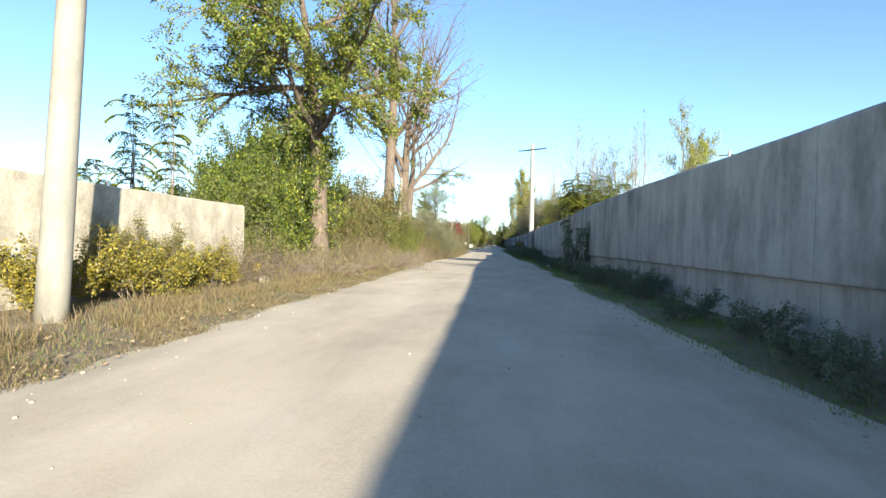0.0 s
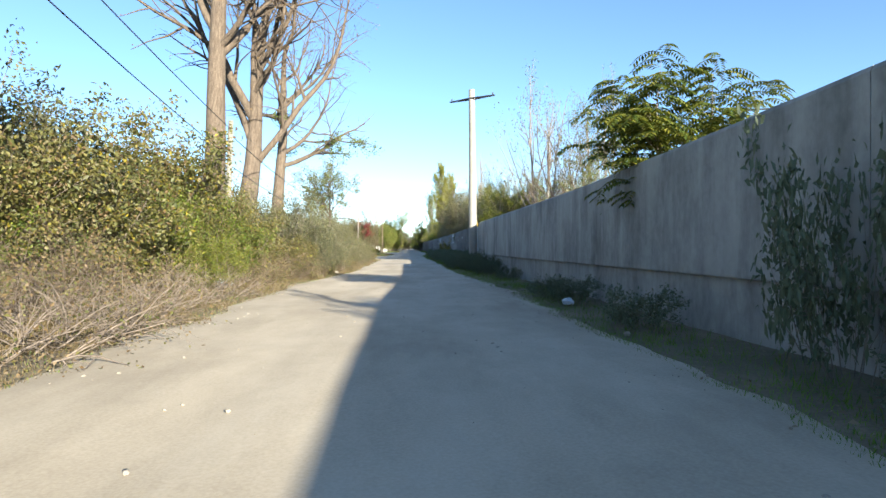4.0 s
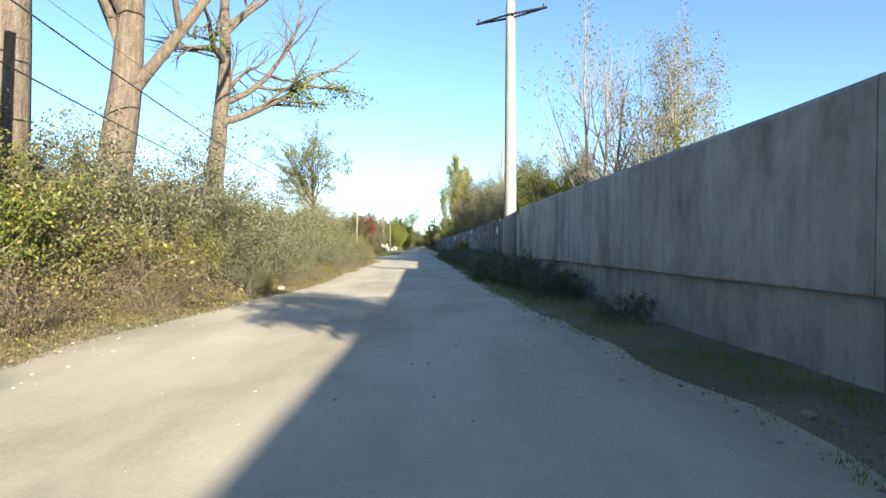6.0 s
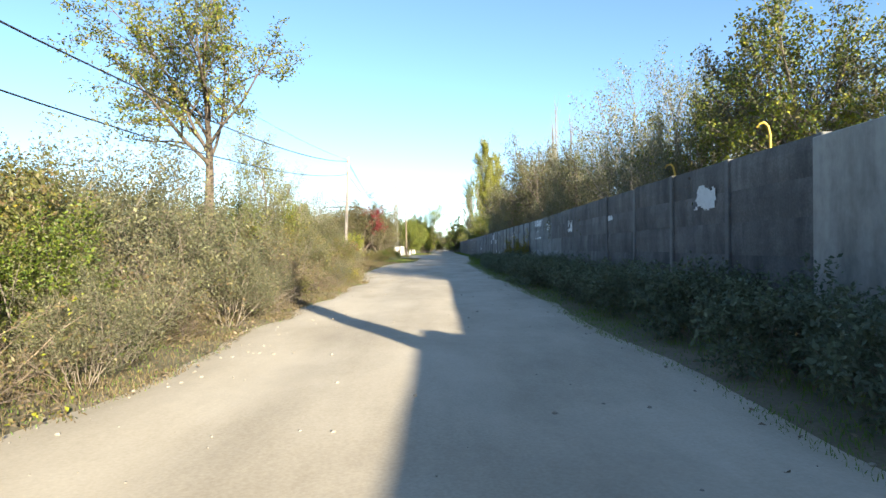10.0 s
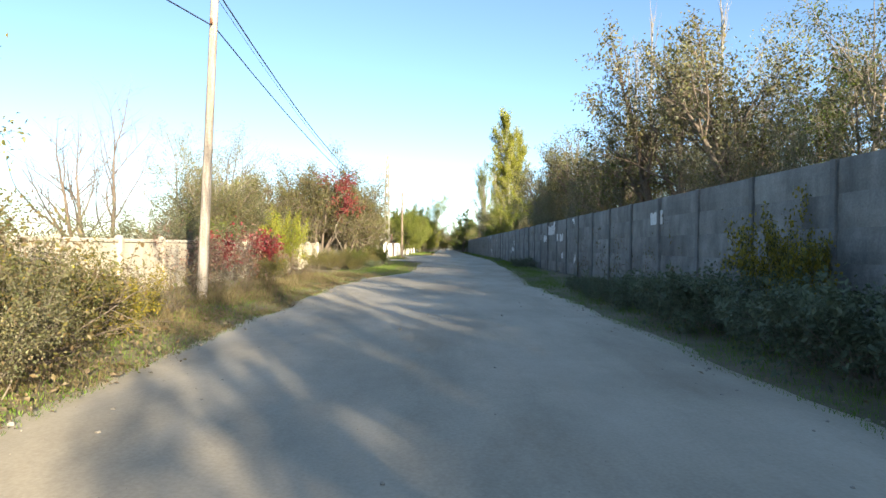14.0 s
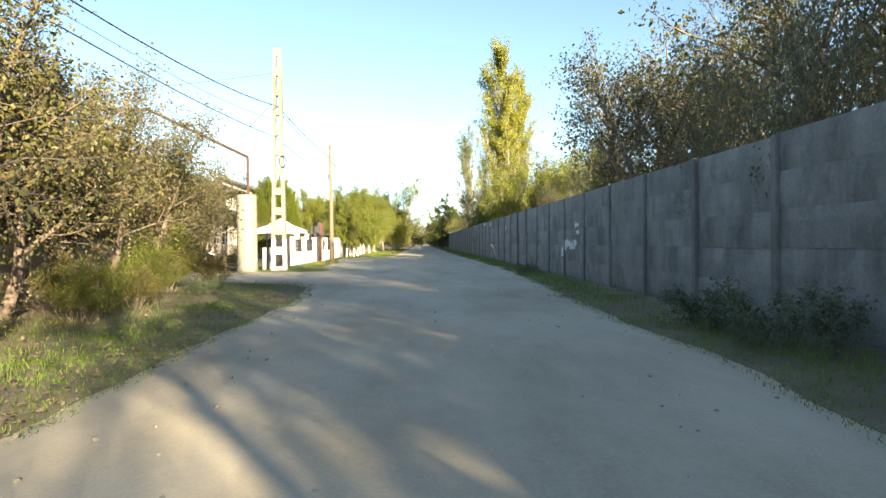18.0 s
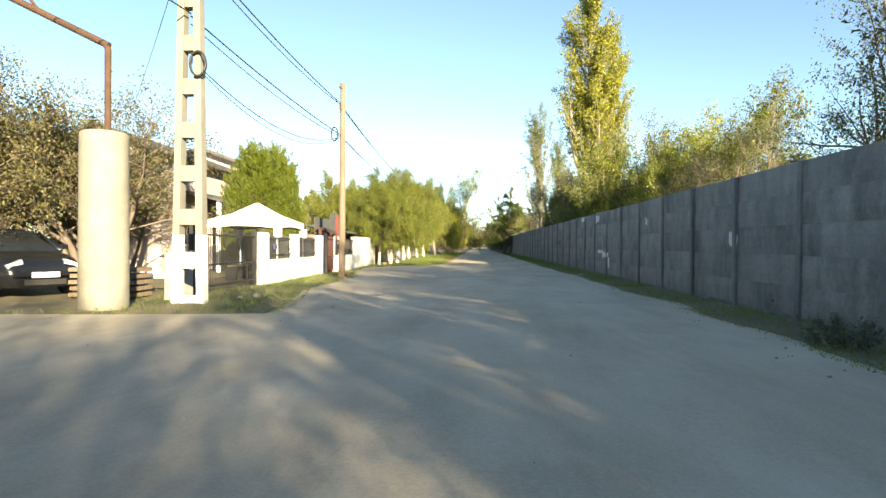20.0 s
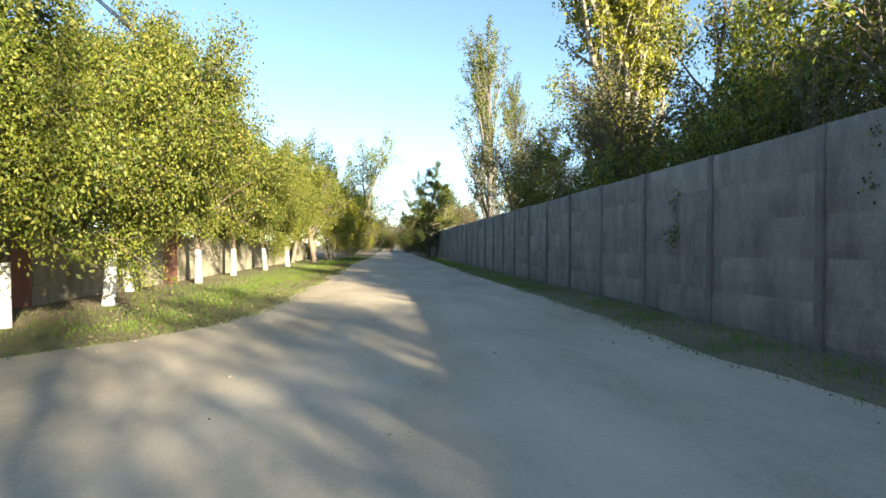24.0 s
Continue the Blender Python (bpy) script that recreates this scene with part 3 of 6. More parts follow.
arm_pole = round_pole(3.52, 52.3, 9.8, 0.235, 0.16)
acc = Acc()
ax, ay = 0.80, -0.60
for s in (-1, 1):
    # a flat lozenge of angle iron, set askew to the road
    acc.tube([(1.42 * s * ax, 1.42 * s * ay, 9.3), (0.17 * -ay, 0.17 * ax, 9.3)], [0.038, 0.038], 6)
    acc.tube([(1.42 * s * ax, 1.42 * s * ay, 9.3), (0.17 * ay, -0.17 * ax, 9.3)], [0.038, 0.038], 6)
    acc.tube([(0.7 * s * ax - 0.09 * ay, 0.7 * s * ay + 0.09 * ax, 9.3), (0.7 * s * ax + 0.09 * ay, 0.7 * s * ay - 0.09 * ax, 9.3)], [0.025, 0.025], 6)
    acc.tube([(1.3 * s * ax, 1.3 * s * ay, 9.3), (1.3 * s * ax, 1.3 * s * ay, 9.45)], [0.03, 0.045], 8)
part("cross_arm", acc, "dark_iron", arm_pole, "dark iron cross-arm")


def cable(pts, sag, r=0.016, name="cable"):
    acc = Acc()
    for a, b in zip(pts[:-1], pts[1:]):
        a, b = Vector(a), Vector(b)
        line = []
        for k in range(17):
            u = k / 16
            p = a.lerp(b, u)
            p.z -= sag * 4 * u * (1 - u)
            line.append(p)
        acc.tube(line, [r] * 17, 5, cap=False)
    return tagged(part(name, acc, "black_cable", None), "black overhead cable strung between the poles", "cable", "overhead cables")


def wood_pole(x, y, h, r0, r1, mat="weathered_wood", lean=(0, 0), label="weathered wooden utility pole with cables at the top"):
    ob = thing("utility_pole", label, "utility pole", at=(x, y, 0))
    acc = Acc()
    acc.tube([(lean[0] * u, lean[1] * u, -0.3 + (h + 0.3) * u) for u in [k / 8 for k in range(9)]], [r0 + (r1 - r0) * k / 8 for k in range(9)], 14)
    part("shaft", acc, mat, ob, smooth=True)
    for z, s in ((h - 0.25, 1), (h - 1.0, -1)):
        acc = Acc()
        acc.box(lean[0] * z / h - 0.02, -0.14, z - 0.02, lean[0] * z / h + 0.02, 0.14, z + 0.02)
        acc.tube([(lean[0] * z / h, 0.12 * s, z), (lean[0] * z / h, 0.12 * s, z + 0.09)], [0.03, 0.02], 8)
        part("bracket", acc, "rusty_iron", ob)
    return ob


wood_pole(-6.3, 40.2, 5.5, 0.12, 0.085, "column_concrete", (0.25, 0), "thin pale pole among the roadside bushes")
wood_pole(-5.8, 88.8, 6.65, 0.105, 0.075, "bleached_wood", (0.22, 0), "bleached wooden utility pole with cables at the top")
wood_pole(-4.95, 139.6, 6.85, 0.125, 0.085, lean=(-0.1, 0.4))

# ---- plants: the kinds ----
shrub = [(8, 38, 0.55, 0.16, 0.03, 0.2), (6, 45, 0.5, 0.2, 0.0, 0.2), (0, 0, 0, 0.25, 0.0, 0)]
plant("olive", "bush", "bush", "dense olive-green roadside bush turning yellow", 21, (13, 0.5, 0.75, 1.5, 0.018), shrub, "twig_bark", [(14500, 0.13, 0.055, "leaf_olive", 0.55), (1500, 0.12, 0.058, "leaf_yellow", 0.6), (3000, 0.12, 0.052, "leaf_brown", 0.6)])
plant("green", "bush", "bush", "leafy green bush at the roadside", 22, (10, 0.45, 0.6, 1.7, 0.02), shrub, "twig_bark", [(10500, 0.14, 0.06, "leaf_green", 0.6), (5500, 0.14, 0.06, "leaf_olive", 0.6)])
plant("lime", "bush", "bush", "bright yellow-green bush behind the cream fence", 233, (10, 0.4, 0.6, 1.5, 0.016), shrub, "twig_bark", [(7000, 0.13, 0.06, "leaf_lime", 0.7), (3500, 0.13, 0.06, "leaf_yellow", 0.7)])
plant("yellow", "bush", "bush", "low bush with yellowing leaves", 23, (10, 0.4, 0.9, 1.2, 0.014), shrub, "twig_bark", [(5200, 0.1, 0.063, "leaf_yellow", 0.75), (3000, 0.1, 0.053, "leaf_olive", 0.6)])
plant("brown", "dry_bush", "bush", "tangled dry brown bush with few leaves", 24, (22, 0.6, 1.2, 1.3, 0.013), [(9, 42, 0.65, 0.3, -0.03, 0.15), (7, 50, 0.55, 0.32, -0.05, 0.2), (0, 0, 0, 0.3, -0.05, 0)], "dry_twig", [(1000, 0.1, 0.07, "leaf_brown", 0.5), (1100, 0.1, 0.07, "leaf_olive", 0.5)])
plant("brush", "brushwood", "brushwood", "heap of dead grey-brown branches and dry canes", 245, (26, 0.9, 2.2, 1.1, 0.02), [(5, 48, 0.6, 0.18, -0.08, 0.15), (4, 50, 0.55, 0.25, -0.05, 0.2), (0, 0, 0, 0.3, -0.04, 0)], "brush_wood", [(260, 0.1, 0.06, "leaf_olive", 0.6), (500, 0.12, 0.05, "leaf_brown", 0.6)])
plant("bramble", "bramble", "bush", "tangle of dry arching straw-coloured canes with scattered leaves", 244, (24, 0.75, 1.6, 1.35, 0.015), [(4, 45, 0.6, 0.22, -0.11, 0.2), (4, 50, 0.55, 0.28, -0.06, 0.2), (0, 0, 0, 0.3, -0.04, 0)], "straw_twig", [(160, 0.14, 0.065, "leaf_lime", 0.6), (900, 0.14, 0.062, "leaf_olive", 0.6), (700, 0.12, 0.055, "leaf_brown", 0.6)])
plant("grey", "shrub", "bush", "tall grey-green bush with thin stems", 25, (12, 0.5, 0.6, 2.0, 0.02), shrub, "twig_bark", [(13000, 0.15, 0.058, "leaf_greyish", 0.5), (1600, 0.15, 0.058, "leaf_pale", 0.5)])
plant("russet", "creeper", "creeper", "dull pinkish-brown autumn shrub hanging over the fence", 266, (12, 0.5, 1.0, 1.4, 0.012), shrub, "pale_bark", [(2600, 0.14, 0.065, "leaf_russet", 0.7), (900, 0.14, 0.06, "leaf_greyish", 0.6)])
plant("weed", "weed_clump", "weed", "dark green leafy weeds at the foot of the wall", 27, (12, 0.4, 1.2, 0.8, 0.008), [(6, 40, 0.5, 0.25, 0.0, 0.15), (3, 45, 0.5, 0.25, 0, 0.2), (0, 0, 0, 0.2, 0, 0)], "twig_bark", [(3840, 0.08, 0.068, "leaf_dark", 0.5)])
tree_spec = [(9, 45, 0.55, 0.1, 0.04, 0.3), (7, 42, 0.55, 0.16, 0.03, 0.2), (6, 45, 0.5, 0.2, 0.0, 0.15), (0, 0, 0, 0.25, -0.02, 0)]
plant("fruit", "tree", "tree", "round leafy fruit tree with whitewashed trunk", 31, (1, 0, 0.1, 2.6, 0.12), [(16, 62, 0.7, 0.1, 0.02, 0.4), (8, 50, 0.6, 0.18, -0.02, 0.15), (6, 48, 0.5, 0.22, -0.05, 0.15), (0, 0, 0, 0.25, -0.07, 0)], "dry_twig", [(64000, 0.2, 0.052, "leaf_fruit", 0.58), (38000, 0.2, 0.052, "leaf_green", 0.58), (12000, 0.18, 0.052, "leaf_deep", 0.58)])
plant("airy", "tree", "tree", "slender tree with an open crown of small leaves", 32, (1, 0, 0.06, 4.2, 0.12), tree_spec, "twig_bark", [(9880, 0.16, 0.072, "leaf_lime", 0.55), (6080, 0.16, 0.072, "leaf_olive", 0.55)])
plant("airy_dark", "tree", "tree", "tall slender tree with dull green leaves behind the wall", 322, (2, 0.2, 0.1, 4.2, 0.1), tree_spec, "twig_bark", [(5600, 0.14, 0.062, "leaf_green", 0.55), (6400, 0.14, 0.062, "leaf_greyish", 0.55)])
plant("layered", "tree", "tree", "roadside tree with a forked trunk and an open layered crown", 321, (1, 0, 0.04, 4.2, 0.15), [(9, 36, 0.9, 0.08, 0.03, 0.72), (8, 48, 0.5, 0.16, 0.0, 0.25), (6, 45, 0.45, 0.2, 0.0, 0.15), (0, 0, 0, 0.25, 0.0, 0)], "poplar_bark", [(6500, 0.13, 0.075, "leaf_olive", 0.55), (6500, 0.13, 0.075, "leaf_green", 0.55), (1200, 0.13, 0.075, "leaf_yellow", 0.55)])
plant("wood", "tree", "tree", "broad tree behind the wall with thin autumn leaves", 33, (3, 0.3, 0.35, 3.0, 0.09), tree_spec, "dry_twig", [(7500, 0.13, 0.06, "leaf_greyish", 0.55), (4500, 0.13, 0.06, "leaf_olive", 0.6)])
plant("sere", "tree", "tree", "thin tree behind the wall with pale pinkish dry leaves", 335, (3, 0.3, 0.22, 3.6, 0.07), tree_spec, "pale_bark", [(6500, 0.17, 0.062, "leaf_pale", 0.6), (2800, 0.17, 0.062, "leaf_olive", 0.6)])
plant("pale_stems", "tree", "tree", "many-stemmed roadside tree with thin pale leaves", 336, (8, 0.6, 0.3, 4.0, 0.05), [(7, 38, 0.5, 0.1, 0.05, 0.2), (6, 42, 0.5, 0.18, 0.02, 0.2), (0, 0, 0, 0.25, 0, 0)], "dry_twig", [(7500, 0.2, 0.075, "leaf_pale", 0.65), (5500, 0.2, 0.07, "leaf_olive", 0.6), (2500, 0.2, 0.07, "leaf_lime", 0.6)])
plant("wood_green", "tree", "tree", "green tree behind the wall with a full crown", 34, (2, 0.2, 0.3, 3.0, 0.1), tree_spec, "twig_bark", [(9500, 0.15, 0.065, "leaf_green", 0.6), (6500, 0.15, 0.065, "leaf_olive", 0.6), (3000, 0.15, 0.065, "leaf_lime", 0.6)])
plant("bare", "tree", "tree", "leafless pale tree behind the wall", 35, (3, 0.3, 0.3, 4.5, 0.15), [(6, 30, 0.6, 0.08, 0.06, 0.25), (5, 32, 0.55, 0.14, 0.05, 0.2), (4, 35, 0.5, 0.2, 0.03, 0.15), (0, 0, 0, 0.25, 0, 0)], "pale_bark", [(1500, 0.2, 0.11, "leaf_greyish", 0.4)])
plant("bare_dark", "tree", "tree", "leafless dark tree with a fan of thin branches", 351, (3, 0.25, 0.4, 3.2, 0.06), [(7, 38, 0.6, 0.1, 0.05, 0.25), (6, 36, 0.55, 0.16, 0.05, 0.2), (5, 38, 0.5, 0.2, 0.03, 0.15), (0, 0, 0, 0.25, 0, 0)], "dry_twig", [(300, 0.15, 0.06, "leaf_brown", 0.5)])
plant("dead_poplar", "tree", "tree", "old poplar with furrowed bark and a bare straight trunk", 36, (1, 0, 0.02, 14.0, 0.48), [(12, 42, 0.42, 0.03, 0.03, 0.5), (7, 40, 0.55, 0.16, 0.04, 0.25), (5, 42, 0.5, 0.2, 0.02, 0.2), (0, 0, 0, 0.28, 0, 0)], "poplar_bark", [(1500, 0.25, 0.10, "leaf_brown", 0.6)])
plant("dead_poplar_b", "tree", "tree", "old forked poplar with furrowed bark and bare branches", 37, (1, 0, 0.06, 10.5, 0.48), [(9, 32, 0.82, 0.06, 0.04, 0.36), (7, 42, 0.55, 0.16, 0.04, 0.25), (6, 42, 0.5, 0.22, 0.02, 0.2), (0, 0, 0, 0.3, 0, 0)], "poplar_bark", [(1600, 0.22, 0.10, "leaf_brown", 0.7)])
plant("dead_poplar_c", "tree", "tree", "old leaning poplar with long bare limbs and a few green shoots", 371, (1, 0, 0.16, 9.5, 0.37), [(9, 56, 0.5, 0.1, 0.0, 0.5), (7, 42, 0.55, 0.18, 0.02, 0.25), (5, 42, 0.5, 0.22, 0.0, 0.2), (0, 0, 0, 0.3, 0, 0)], "poplar_bark", [(1700, 0.22, 0.11, "leaf_green", 0.7, 0.25, lambda p: p.z < 7.5)])
plant("ivy_poplar", "tree", "tree", "large old poplar with a spreading leafy crown", 38, (1, 0, 0.03, 13.5, 0.47), [(12, 60, 0.58, 0.06, 0.0, 0.5), (9, 45, 0.58, 0.18, -0.01, 0.2), (6, 45, 0.5, 0.22, -0.03, 0.2), (0, 0, 0, 0.28, -0.06, 0)], "poplar_bark", [(52899, 0.2, 0.108, "leaf_green", 0.75), (9200, 0.2, 0.108, "leaf_olive", 0.75)])
plant("climber", "climber", "climber", "green climber covering the poplar trunk", 39, (14, 0.6, 0.35, 4.2, 0.025), [(9, 45, 0.35, 0.2, 0.02, 0.1), (5, 45, 0.5, 0.25, -0.02, 0.2), (0, 0, 0, 0.3, -0.05, 0)], "twig_bark", [(12000, 0.2, 0.088, "leaf_green", 0.75), (12000, 0.2, 0.085, "leaf_deep", 0.75), (6500, 0.2, 0.088, "leaf_lime", 0.75), (7800, 0.2, 0.088, "leaf_deep", 0.75)])
plant("ivy", "climber", "climber", "leafy climber wrapped round the poplar trunk", 391, (10, 0.42, 0.04, 8.6, 0.03), [(14, 55, 0.12, 0.06, 0.03, 0.04), (5, 45, 0.5, 0.25, -0.02, 0.2), (0, 0, 0, 0.3, -0.05, 0)], "twig_bark", [(5500, 0.24, 0.11, "leaf_green", 0.75), (7000, 0.24, 0.11, "leaf_deep", 0.75), (2000, 0.24, 0.11, "leaf_lime", 0.75)])
plant("wood_lime", "tree", "tree", "bright yellow-green tree behind the wall with a full crown", 341, (3, 0.3, 0.3, 3.0, 0.09), tree_spec, "twig_bark", [(11000, 0.17, 0.068, "leaf_lime", 0.6), (9000, 0.17, 0.068, "leaf_green", 0.6)])
plant("lombardy", "tree", "tree", "tall columnar poplar with yellow-green leaves", 40, (1, 0, 0.02, 13, 0.24), [(30, 24, 0.32, 0.03, 0.07, 0.1), (7, 24, 0.5, 0.1, 0.1, 0.15), (0, 0, 0, 0.15, 0.06, 0)], "pale_bark", [(27000, 0.24, 0.1, "leaf_poplar", 0.75), (8000, 0.24, 0.1, "leaf_lime", 0.75)])
plant("lombardy_thin", "tree", "tree", "columnar poplar half bare in autumn", 41, (1, 0, 0.02, 10, 0.2), [(30, 24, 0.34, 0.03, 0.07, 0.06), (7, 22, 0.5, 0.08, 0.1, 0.15), (0, 0, 0, 0.15, 0.06, 0)], "pale_bark", [(11000, 0.2, 0.1, "leaf_green", 0.75), (6000, 0.2, 0.1, "leaf_olive", 0.75)])
plant("poles_bare", "tree", "tree", "tall leafless columnar poplar", 42, (1, 0, 0.02, 12, 0.1), [(20, 13, 0.2, 0.02, 0.08, 0.3), (4, 16, 0.5, 0.06, 0.1, 0.15), (0, 0, 0, 0.1, 0.06, 0)], "pale_bark", [])
plant("red_crown", "tree", "tree", "tangled orchard tree with dull olive and brown leaves", 43, (5, 0.3, 0.4, 2.3, 0.07), [(9, 48, 0.6, 0.16, 0.02, 0.3), (8, 45, 0.55, 0.22, -0.02, 0.2), (6, 45, 0.5, 0.28, -0.06, 0.15), (0, 0, 0, 0.3, -0.08, 0)], "dry_twig", [(13500, 0.17, 0.05, "leaf_olive", 0.55), (5500, 0.17, 0.048, "leaf_brown", 0.55), (9500, 0.17, 0.05, "leaf_greyish", 0.55)])
plant("cedar", "tree", "tree", "dark conifer with level layered boughs", 44, (1, 0, 0.01, 8.0, 0.16), [(34, 82, 0.3, 0.05, 0.0, 0.12), (8, 50, 0.4, 0.1, 0.0, 0.2), (0, 0, 0, 0.2, -0.02, 0)], "dry_twig", [(22000, 0.16, 0.12, "leaf_deep", 0.35), (12000, 0.16, 0.12, "leaf_green", 0.35)])


def sumac(x, y, seed, size, leaf, label):
    """Stag's-horn habit: bare forked stems with tufts of long drooping feather leaves."""
    ob = thing("sumac_tree", label, "tree", at=(x, y, 0))
    ob.scale = (size * 0.74, size * 0.74, size)
    rng = random.Random(seed)
    acc, tips = Acc(), []
    for lean in ((-0.1, -0.25), (0.25, 0.1), (-0.2, 0.3)):
        grow(acc, rng, Vector((lean[0] * 0.3, lean[1] * 0.3, -0.05)), Vector((lean[0], lean[1], 1)).normalized(), 2.7, 0.06, 0, [(5, 42, 0.6, 0.08, 0.04, 0.5), (3, 42, 0.55, 0.15, 0.06, 0.3), (0, 0, 0, 0.2, 0.06, 0)], tips)
    part("trunk", acc, "twig_bark", ob, smooth=True)
    c, d, nn, ln = [], [], [], []
    for p, ax in tips[::1]:
        for k in range(3):
            a = rng.uniform(0, 6.283)
            out = Vector((math.cos(a), math.sin(a), 0.35)).normalized()
            q = p.copy()
            side = out.cross(Vector((0, 0, 1))).normalized()
            for s in range(9):
                q = q + out * 0.075
                out = (out + Vector((0, 0, -0.11))).normalized()
                for sg in (-1, 1):
                    c.append(q[:])
                    d.append((side * sg + out * 0.5 + Vector((0, 0, -0.3)))[:])
                    nn.append((0.1 * sg, 0, 1))
                    ln.append(0.17 * rng.uniform(0.8, 1.2))
    me = quads_mesh("foliage", np.array(c), np.array(d), np.array(nn, float), np.array(ln), np.array(ln) * 0.34, leaf)
    part("crown", me, None, ob)


def feather_shoots(x, y, seed, high):
    """Young tree of heaven: thin upright shoots with long feather leaves up their length."""
    ob = thing("tree_of_heaven", "young tree of heaven with feathered leaves on upright shoots", "tree", at=(x, y, 0))
    rng = random.Random(seed)
    acc = Acc()
    c, d, nn, ln = [], [], [], []
    for k in range(5):
        lean = Vector((rng.uniform(-0.28, 0.2), rng.uniform(-0.2, 0.2), 1)).normalized()
        top = high * rng.uniform(0.7, 1.05)
        pts = [lean * (top * q / 8) + Vector((0.05 * math.sin(q + k), 0.05 * math.cos(q), 0)) for q in range(9)]
        acc.tube(pts, [0.028 - 0.0026 * q for q in range(9)], 6)
        for q in range(12):
            u = 0.4 + 0.6 * q / 11
            p = lean * (top * u)
            a = q * 2.4 + k
            out = Vector((math.cos(a), math.sin(a), 0.45)).normalized()
            side = out.cross(Vector((0, 0, 1))).normalized()
            for s in range(8):
                p = p + out * 0.07
                out = (out + Vector((0, 0, -0.2))).normalized()
                for sg in (-1, 1):
                    c.append(p[:])
                    d.append((side * sg + out * 0.4 + Vector((0, 0, -0.25)))[:])
                    nn.append((0.1 * sg, 0, 1))
                    ln.append(0.19 * rng.uniform(0.8, 1.2))
    part("branchwork", acc, "twig_bark", ob, smooth=True)
    part("foliage", quads_mesh("foliage", np.array(c), np.array(d), np.array(nn, float), np.array(ln), np.array(ln) * 0.38, "leaf_green"), None, ob)


def clump_tree(key, name, label, h, w, mat, plumes, per, seed, size):
    """A dense evergreen: many upright feathery plumes round a short trunk."""
    rs = np.random.RandomState(seed)
    c, d = [], []
    for q in range(plumes):
        u = rs.uniform(0, 1) ** 0.8
        a = rs.uniform(0, 2 * np.pi)
        rad = w * 0.5 * np.sqrt(max(0.02, 1 - ((u - 0.28) / 0.74) ** 2)) * rs.uniform(0.75, 0.98)
        base = np.array([rad * np.cos(a) * 0.9, rad * np.sin(a) * 0.9, 0.15 + (h - 0.7) * u])
        ax = np.array([np.cos(a) * 0.28, np.sin(a) * 0.28, 1.0]) + rs.normal(0, 0.1, 3)
        ax /= np.linalg.norm(ax)
        ln = rs.uniform(0.6, 1.0)
        v = rs.uniform(0, 1, per)
        off = rs.normal(0, 1, (per, 3)) * (0.17 * (1.05 - v))[:, None]
        c.append(base + ax * (v * ln)[:, None] + off)
        d.append(ax + off * 3.0 + rs.normal(0, 0.2, (per, 3)))
    c, d = np.concatenate(c), np.concatenate(d)
    nm = rs.normal(0, 1, c.shape)
    me = quads_mesh("foliage", c, d, nm, size * rs.uniform(0.6, 1.3, len(c)), size * 0.27, mat)
    acc = Acc()
    acc.tube([(0, 0, -0.1), (0, 0, h * 0.5), (0, 0, h * 0.85)], [w * 0.2, w * 0.22, 0.05], 8)
    LIB[key] = dict(name=name, category="tree", label=label, used=None, made=[("trunk", acc.mesh("wood", "twig_bark", True)), ("crown", me)])


clump_tree("thuja", "thuja_tree", "dense yellow-green thuja in the garden", 4.4, 2.9, "leaf_thuja", 460, 190, 51, 0.085)

acc = Acc()
# the band follows the foot of the trunk
rings = []
for k in range(3):
    q = [Vector(v) for v in LIB["fruit"]["verts"][10 * k:10 * k + 10]]
    mid = sum(q, Vector()) / 10
    rings.append((mid, (q[0] - mid).length + 0.006))
acc.tube([r[0] for r in rings], [r[1] for r in rings], 12, cap=False)
LIB["fruit"]["made"].append(("whitewash_band", acc.mesh("band", "whitewash", True)))

# ---- plants: where they stand ----
# by the first wall
for x, y, k, s in ((-6.4, 10.6, "yellow", 0.8), (-6.7, 12.0, "yellow", 0.8), (-6.5, 13.3, "yellow", 0.7), (-7.0, 11.3, "olive", 0.7), (-6.7, 16.3, "brown", 0.85), (-6.9, 14.9, "brown", 0.7), (-6.9, 8.9, "yellow", 0.8), (-6.7, 5.6, "brown", 0.7), (-6.2, 4.2, "yellow", 0.8)):
    place(k, x, y, s)
place("grey", -10.6, 16.5, 0.9)
place("green", -9.3, 19.2, 1.25)
place("olive", -9.9, 8.0, 1.0)
place("ivy_poplar", -7.05, 24.5, 0.94, 20)
for x, y, h, w in ((-8.5, 25.0, 7.4, 0.7), (-10.2, 24.0, 6.0, 0.85), (-8.6, 21.6, 4.4, 0.85), (-10.2, 20.6, 3.6, 1.0), (-11.6, 27.0, 6.0, 1.0)):
    place_high("climber", x, y, h, w, label="tall leafy shrub overgrown with climbers")
